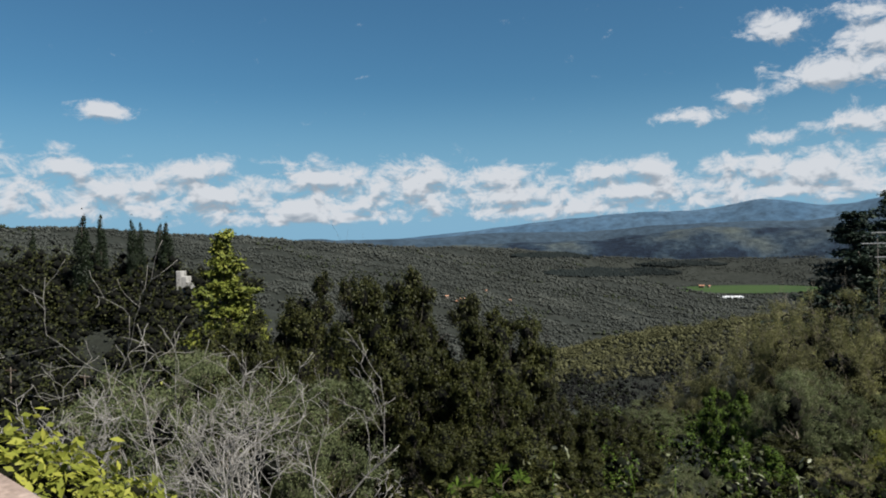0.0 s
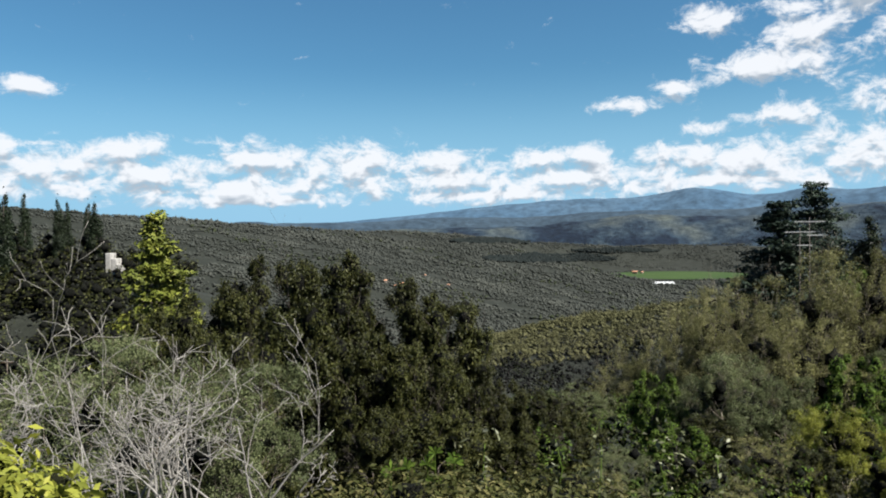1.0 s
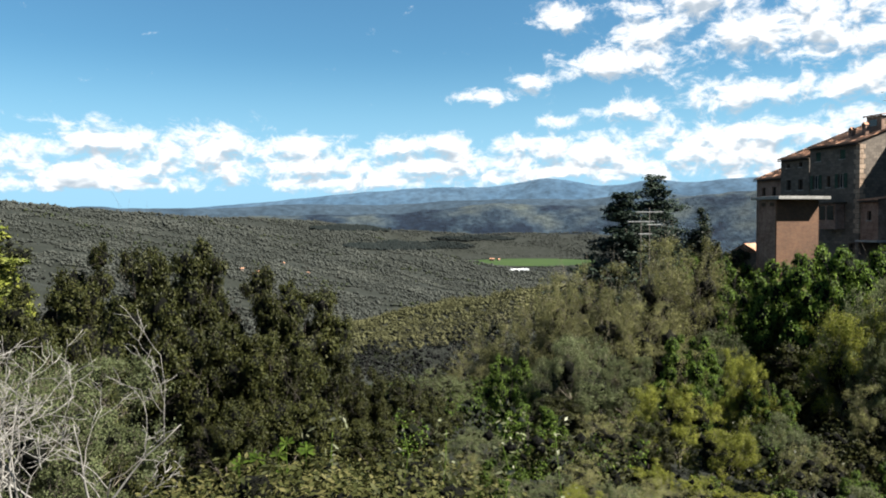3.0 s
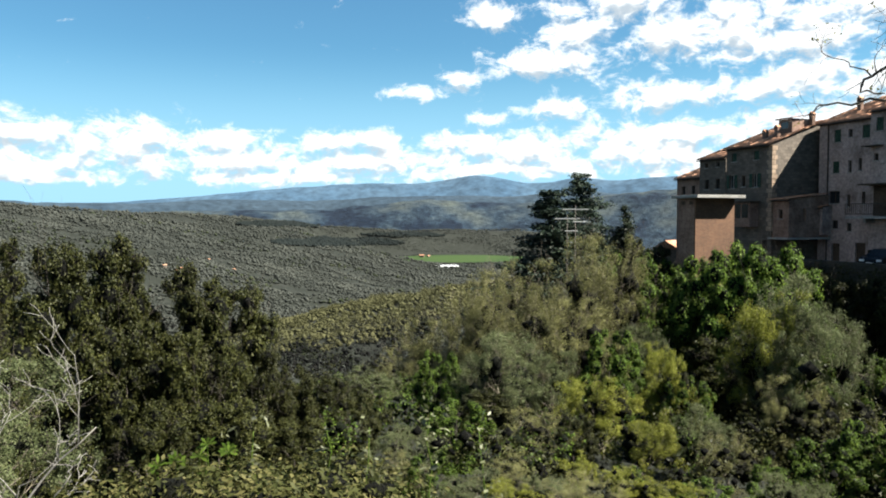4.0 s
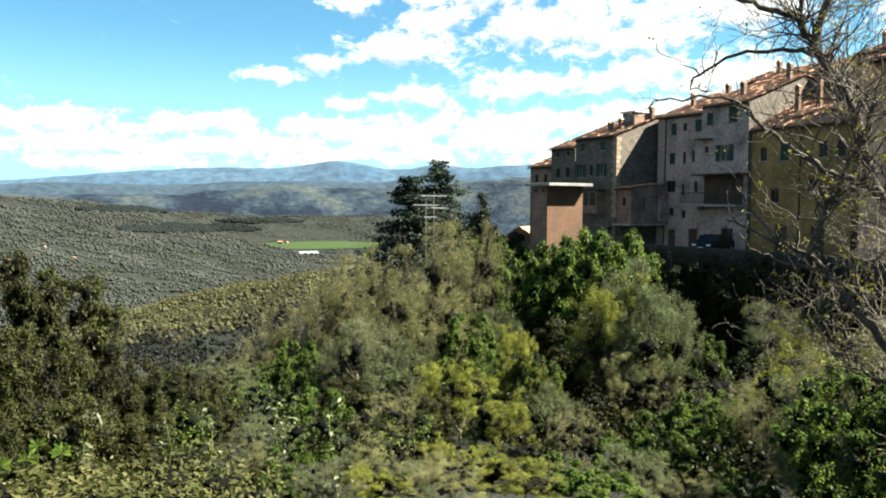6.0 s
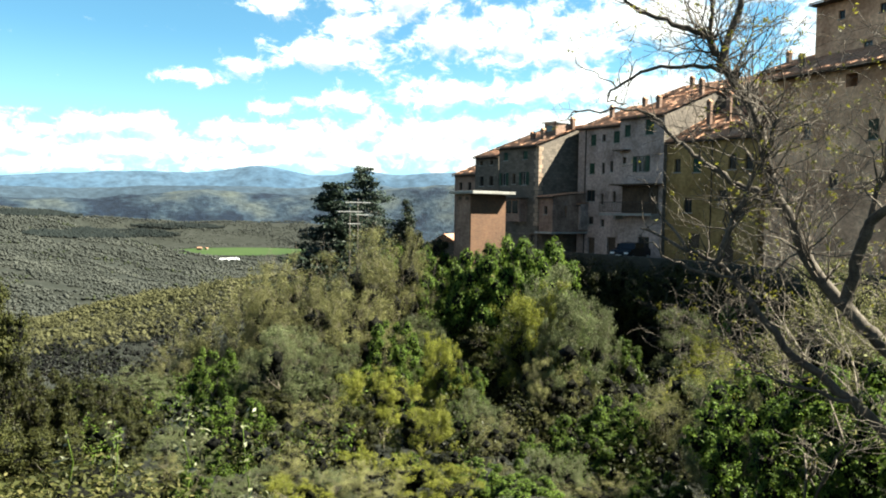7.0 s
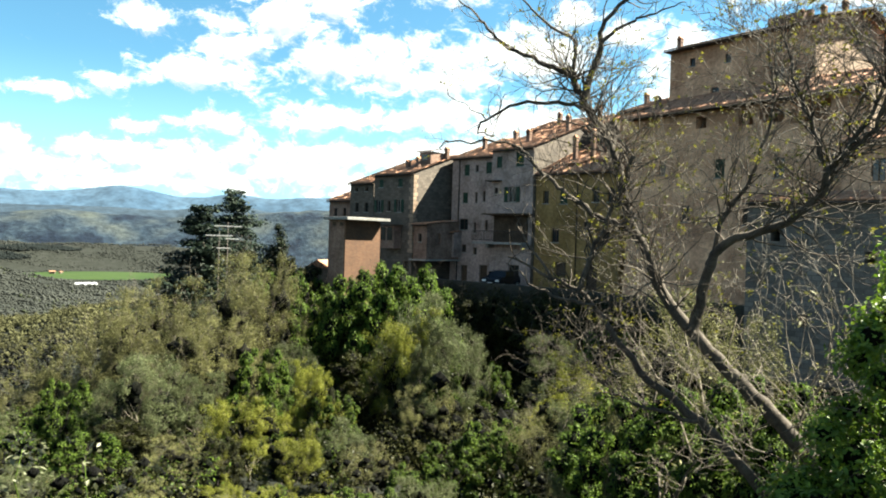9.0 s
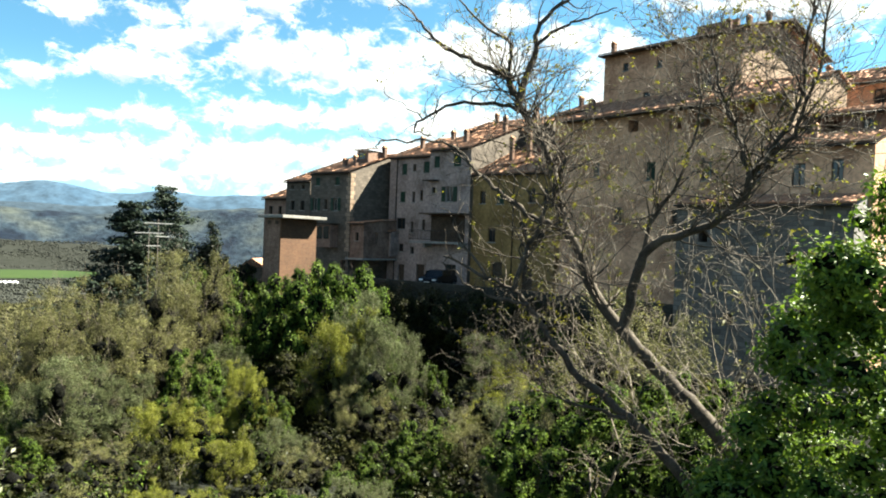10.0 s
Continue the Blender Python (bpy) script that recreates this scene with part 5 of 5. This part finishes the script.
# ruined tower on the wooded hill
ru = thing("ruin", "pale ruined stone tower among dark trees", "ruin", at=(*polar(-18.9, 150), -6.3))
for x0, x1, y0, y1, z1 in ((-1.3, -.3, -1.6, 1.4, 5.4), (-.3, .7, -1.6, 1.2, 4.4), (.7, 1.5, -1.5, 1.0, 3.4)):
    slab(ru, "wall_stub", x0, x1 - .01, y0, y1, -3, z1, CONCRETE, 0.1)
for az, d in ((-30.0, 120), (-25.6, 115)):
    x, y = polar(az, d)
    z = float(ground_z(x, y))
    p = thing("utility_pole", "pale slim utility pole on the hill", "pole", at=(x, y, z))
    tubes("pole_shaft", [[((0, 0, -1), .10), ((0, 0, 7.5), .07)]], GREYBARK, p, 8)
    slab(p, "crossarm", -.7, .7, -.06, .06, 7.0, 7.14, DARKWOOD)

# ---------------------------------------------------------------- close to the eye
def spot(az, el, d):
    x, y = polar(az, d)
    return Vector((x, y, 1.65 + d * math.tan(radians(el))))


def limb(points, d0, d1, r0, r1, wob=0.0, rng=None):
    """A limb through a few bearings and heights, smoothed, tapering from r0 to r1."""
    P = [spot(a, e, d0 + (d1 - d0) * i / (len(points) - 1)) for i, (a, e) in enumerate(points)]
    out = []
    for i in range(len(P) - 1):
        p0, p1, p2, p3 = P[max(i - 1, 0)], P[i], P[i + 1], P[min(i + 2, len(P) - 1)]
        for k in range(5):
            t = k / 5
            q = 0.5 * ((2 * p1) + (p2 - p0) * t + (2 * p0 - 5 * p1 + 4 * p2 - p3) * t * t + (3 * p1 - p0 - 3 * p2 + p3) * t ** 3)
            if rng:
                q = q + Vector((rng.gauss(0, wob), rng.gauss(0, wob), rng.gauss(0, wob)))
            out.append(q)
    out.append(P[-1])
    n = len(out) - 1
    return [(q, r0 + (r1 - r0) * (i / n) ** 0.8) for i, q in enumerate(out)]


rng = random.Random(77)
old = thing("leaning_tree", "old leaning tree, almost bare, with yellow-green buds", "tree")
MAIN = [
    ([(72.5, -21), (71.4, -17.0), (66.5, -12.1), (62.2, -8.8), (58.9, -4.4), (55.7, -2.4), (52.4, -1.0)], 12.4, 12.8, .115, .018),
    ([(75.5, -16), (73.8, -13.6), (71.3, -11.2), (67.9, -8.1), (65.8, -5.9), (63.7, -3.3), (61.1, 2.6), (59.5, 7.7), (57.6, 10.5), (56.6, 12.4)], 12.6, 13.2, .15, .055),
    ([(56.6, 12.4), (54.2, 13.4), (51.4, 14.6), (49.7, 16.3), (48.0, 17.6)], 13.2, 13.4, .055, .012),
    ([(57.6, 10.5), (58.5, 13.7), (59.1, 16.2), (61.2, 18.1), (62.5, 20)], 13.1, 13.0, .07, .02),
    ([(58.8, 14.7), (60.6, 15.9), (62.5, 16.4), (64.5, 17.1)], 13.0, 12.8, .035, .008),
    ([(56.7, 12.9), (56.8, 14.7), (54.6, 16.1), (52.4, 18.1)], 13.2, 13.4, .045, .012),
    ([(58.2, 9.8), (56.2, 10.4), (52.7, 10.4), (50.4, 9.1), (49.9, 8.3), (51.1, 8.0)], 13.1, 13.3, .045, .01),
    ([(50.4, 9.2), (48.9, 10.1), (47.4, 11.0)], 13.2, 13.3, .014, .005),
    ([(61.2, 1.6), (59.3, 2.0), (57.1, 3.4), (55.1, 4.9), (53.6, 6.7), (52.0, 7.5), (47.8, 7.5), (47.1, 6.8)], 13.0, 13.4, .06, .01),
]
MAIN2 = [
    ([(57.8, -3.4), (58.6, -0.5), (60.3, 3.4), (61.3, 6.6)], 12.7, 12.6, .05, .03),
    ([(65.8, -5.9), (66.5, -2.3), (67.9, 0.5), (71.6, 2.0), (74.1, 4.6), (74.6, 6.2), (76.6, 8.1), (78.1, 12.3), (78.6, 16.5)], 12.8, 11.6, .10, .012),
    ([(74.1, 4.6), (73.2, 8.2), (71.7, 11.8), (71.2, 15.3)], 12.0, 12.2, .05, .01),
    ([(66.5, -2.3), (67.5, 1.8), (69.7, 6.0), (70.6, 10.7), (70.1, 14.2)], 12.7, 12.6, .05, .01),
    ([(74.6, 6.2), (76.9, 9.7), (77.4, 14.9), (77.8, 17.3)], 11.9, 11.8, .04, .01),
    ([(58.9, -4.4), (56.1, -3.9), (54.0, -2.9), (52.3, -1.5)], 12.6, 12.4, .035, .01),
    ([(55.7, -2.4), (53.8, 0.1), (53.0, 1.6)], 12.7, 12.9, .03, .01),
    ([(66.5, -12.1), (63.2, -11.6), (60.6, -10.6), (58.0, -8.7)], 12.5, 12.2, .04, .01),
]
twigs, tips = [], []
FEW = (0, 2, 3, 4, 5, 6, 7, 8, 14, 15)
for i, (pts, d0, d1, r0, r1) in enumerate(MAIN + MAIN2):
    ln = limb(pts, d0, d1, r0, r1, 0.02, rng)
    tubes("trunk" if i < 2 else "limb", [ln], GREYBARK, old, 8 if i < 2 else 6)
    low = i in (0, 1)
    for k in range(int(len(ln) * (0.45 if i in FEW else 2.5))):
        j = rng.randint(len(ln) // (2 if low else 4), len(ln) - 1)
        p, r = ln[j]
        d = (ln[min(j + 1, len(ln) - 1)][0] - ln[j - 1][0]).normalized()
        side = Vector((rng.gauss(0, 1), rng.gauss(0, 1), rng.gauss(0, .8))).normalized()
        few = i in FEW
        grow(rng, p, d * .5 + side + Vector((0, 0, .35)), rng.uniform(.3, .7) if few else rng.uniform(.6, 1.5), min(r * .5, .018), 0 if few and rng.random() < .5 else (1 if few else 2), .8, .2, 3, .2, 6, twigs, tips, .6, .0035)
tagged(tubes("twig", twigs, GREYBARK, old, 3), kind="stuff")
C = [tuple(t) for t in tips if rng.random() < .2]
v, f = leaves(C, [0.09] * len(C), len(C) * 5, 0.028, 5, shell=0.0, fold=True)
tagged(mesh_ob("bud_leaf", v, f, BUDLEAF, old, "small yellow-green opening leaves"), kind="stuff")

# tangle of bare scrub behind the old tree
for j, (az, d, el, n) in enumerate([(64.5, 14.5, 2, 5), (67.5, 15, 5, 5), (71.5, 14, 8, 5)]):
    x, y = polar(az, d)
    z = min(float(ground_z(x, y)), -3.5)
    top = 1.65 + d * math.tan(radians(el)) - z
    root = thing("bare_shrub", "tangle of bare grey-brown stems with opening buds", "shrub", "bare shrubs", (x, y, z))
    lines, tp = [], []
    for k in range(n):
        grow(rng, (rng.uniform(-.5, .5), rng.uniform(-.5, .5), 0), (rng.gauss(0, .35), rng.gauss(0, .35), 1), top * rng.uniform(.5, .75), .035, 3, .9, .2, 4, .22, 9, lines, tp, .5, .004)
    tagged(tubes("stem", lines, TWIGBARK, root, 3), kind="stuff")
    C = [tuple(t) for t in tp if rng.random() < .22]
    v, f = leaves(C, [0.12] * len(C), len(C) * 5, 0.035, 5 + j, shell=0.0, fold=True)
    tagged(mesh_ob("bud", v, f, BUDLEAF if j % 2 else BUDS, root), kind="stuff")

# pale leafless shrubs
for j, (az, d, el, n) in enumerate([(-21, 11.5, -3.0, 7), (-30, 12, -6.5, 9), (-27, 11, -6.2, 9), (-24, 10, -7.0, 9), (-18, 10, -6.5, 9), (-14.5, 9.5, -7.5, 9), (-13, 10.5, -6.8, 8), (-10, 9, -9.5, 6), (-14, 8, -10.5, 9), (-20, 8, -10, 9),
                                    (-26, 8.5, -9.5, 9), (-31, 10, -8, 8), (-11, 7.5, -12.5, 6)]):
    x, y = polar(az, d)
    z = min(float(ground_z(x, y)), -1.2)
    top = 1.65 + d * math.tan(radians(el)) - z
    root = thing("pale_bare_shrub", "leafless shrub with pale grey, sunlit branches", "shrub", "pale bare shrubs", (x, y, z))
    lines = []
    for k in range(max(3, int(n * 0.42))):
        grow(rng, (rng.uniform(-.7, .7), rng.uniform(-.7, .7), 0), (rng.gauss(0, .3), rng.gauss(0, .3), 1), top * rng.uniform(.55, .8), .022, 3, .85, .22, 3, .17, 7, lines, None, .52, .0035)
    tagged(tubes("branch", lines, PALEBARK, root, 4), kind="stuff")


def hedge(name, label, category, az0, az1, d0, d1, tops, n, leaf, material, seed, clumps=60, floor=-1.0, core=0.3, fat=1.0):
    """A thicket along a stretch of the slope's edge; tops: height of the leaves at even steps along it."""
    rs = random.Random(seed)
    root = thing(name, label, category)
    C, R, lines = [], [], []
    for k in range(clumps):
        t = rs.random()
        az, d = az0 + (az1 - az0) * t, rs.uniform(d0, d1)
        q = t * (len(tops) - 1)
        i = min(int(q), len(tops) - 2)
        zt = tops[i] + (tops[i + 1] - tops[i]) * (q - i)
        x, y = polar(az, d)
        zz = zt - rs.random() ** 1.5 * (zt - floor) - (0.15 if d > (d0 + d1) / 2 else 0)
        r = rs.uniform(.16, .34) * fat
        C.append((x, y, zz - r * .6)), R.append(r)
        if rs.random() < .5:
            grow(rs, (x, y, floor - .4), (rs.gauss(0, .3), rs.gauss(0, .3), 1), (zz - floor) * rs.uniform(.5, .75), .010, 1, .8, .1, 3, .2, 6, lines, None, .5, .003)
    tagged(tubes("stem", lines, GREYBARK, root, 4), kind="stuff")
    v, f = leaves(C, R, n, leaf, seed, 0.8, 0.35, fold=True)
    # Near-black lumps paint the shade inside the thicket.
    a, b = shade_cores(C, [r * core for r in R], seed + 3, 0.2)
    v, f = np.concatenate([v, a]), np.concatenate([f, b + len(v)])
    mesh_ob("leaf_mass", v, f, material, root, mats=[material, GAP_SHADES[material.name]], idx=(np.arange(len(f)) >= 2 * n).astype(int))
    return root


hedge("bramble_hedge", "bramble and ivy thicket at the foot of the view", "hedge", -11, 4, 3.2, 4.6, (0.1, .38, .54), 24000, .019, BRAMBLE, 41, 120)
hedge("bramble_hedge", "sunlit bramble thicket with pale leaves", "hedge", 3, 20, 3.2, 4.4, (.54, .54, .56, .3), 32000, .019, BRAMBLE, 42, 150)
hedge("ivy_hedge", "low ivy thicket with glossy leaves", "hedge", 12, 25, 5, 7, (-.4, -.6, -1.0, -1.5), 13000, .030, BRAMBLE, 43, 130, -3.5, 0.15)
hedge("yellow_bush", "yellow-green spring bush beside the timber rail", "bush", -33, -21, 3.8, 5.0, (.98, .75, .4), 12000, .035, YELLOW, 44, 100)
hedge("grey_bush", "grey-blue flowering rosemary beside the rail", "bush", -33, -26, 2.9, 3.6, (.86, .78, .6), 5000, .018, ROSEMARY, 45, 40)
hedge("laurel_bush", "glossy green laurel bush in sunlight", "bush", 72.5, 88, 9.6, 11.4, (-1.1, 1.5, 2.7, 3.4), 52000, .042, LAUREL, 46, 210, -4.5, 0.35, 1.3)
hedge("laurel_bush", "low green laurel bush under the leaning tree", "bush", 60, 80, 13.4, 16.0, (-3.5, -2.4, -1.2), 30000, .055, LAUREL, 47, 150, -7, 0.45, 1.8)

# palmate bright green plant standing in the thicket
rs_ = random.Random(5)
castor = thing("castor_plant", "bright green plant with fan-shaped leaves", "plant")
for k in range(9):
    c = spot(3.2 + rs_.gauss(0, 1.1), -15.9 - abs(rs_.gauss(0, 1.0)), 6.6 + rs_.gauss(0, .3))
    V, F, tilt = [], [], rs_.uniform(-.9, .9)
    for q in range(7):
        a = (q - 3) * .62 + tilt
        d = Vector((math.sin(a), rs_.uniform(-.5, .1), math.cos(a) * .8)).normalized()
        s = Vector((d.z, 0, -d.x)) * .014
        i = len(V)
        V += [c, c + d * .06 + s, c + d * rs_.uniform(.07, .10), c + d * .06 - s]
        F += [(i, i + 1, i + 2), (i, i + 2, i + 3)]
    mesh_ob("leaf", V, F, GREEN, castor)
    tubes("stalk", [[(c, .006), (c + Vector((0, .05, -.12)), .007), (c + Vector((.02, .2, -.5)), .008)]], GREEN, castor, 5)

# upright sprays of pale leaves over the thicket
for az, d, el, n in ((21.2, 4.2, -14.6, 9), (13.6, 4.0, -15.2, 7), (25, 4.6, -15.5, 7), (8, 4.2, -15.6, 6), (16.5, 3.9, -15.6, 6)):
    top = spot(az, el, d)
    sp = thing("pale_spray", "upright shoot with pale sunlit leaves", "plant", "pale shoots")
    bend = rs_.uniform(-.1, .1)
    line = [(Vector((top.x + bend * q * q + rs_.gauss(0, .012), top.y + rs_.gauss(0, .012), top.z - .75 * q)), .0025 + .003 * q) for q in (1, .8, .6, .4, .2, 0)]
    tubes("shoot", [line], GREEN, sp, 5)
    C = [tuple(p + Vector((rs_.gauss(0, .05), rs_.gauss(0, .05), rs_.gauss(0, .05)))) for p, r in line for _ in range(n // 3)]
    v, f = leaves(C, [.05] * len(C), len(C) * 5, .024, int(az * 10), fold=True)
    tagged(mesh_ob("leaf", v, f, PALELEAF, sp), kind="stuff")

# timber rail of the belvedere
rail = thing("timber_rail", "weathered brown timber handrail with its posts", "rail")
a, b = Vector((-2.66, 3.22, 1.13)), Vector((-.61, 1.24, 1.13))
d = (b - a)
L = d.length
M = Matrix.Translation(a) @ Matrix.Rotation(math.atan2(d.y, d.x), 4, "Z")
for nm, y0, y1, z0, z1 in (("top_board", -.075, .075, -.02, .03), ("middle_board", -.02, .02, -.45, -.33), ("bottom_board", -.02, .02, -.85, -.73)):
    o = slab(rail, nm, 0, L, y0, y1, z0, z1, RAILWOOD, .008)
    o.matrix_basis = M
for u in (.1, L / 2, L - .1):
    o = slab(rail, "post", u - .05, u + .05, .021, .07, -1.3, -.021, RAILWOOD, .006)
    o.matrix_basis = M
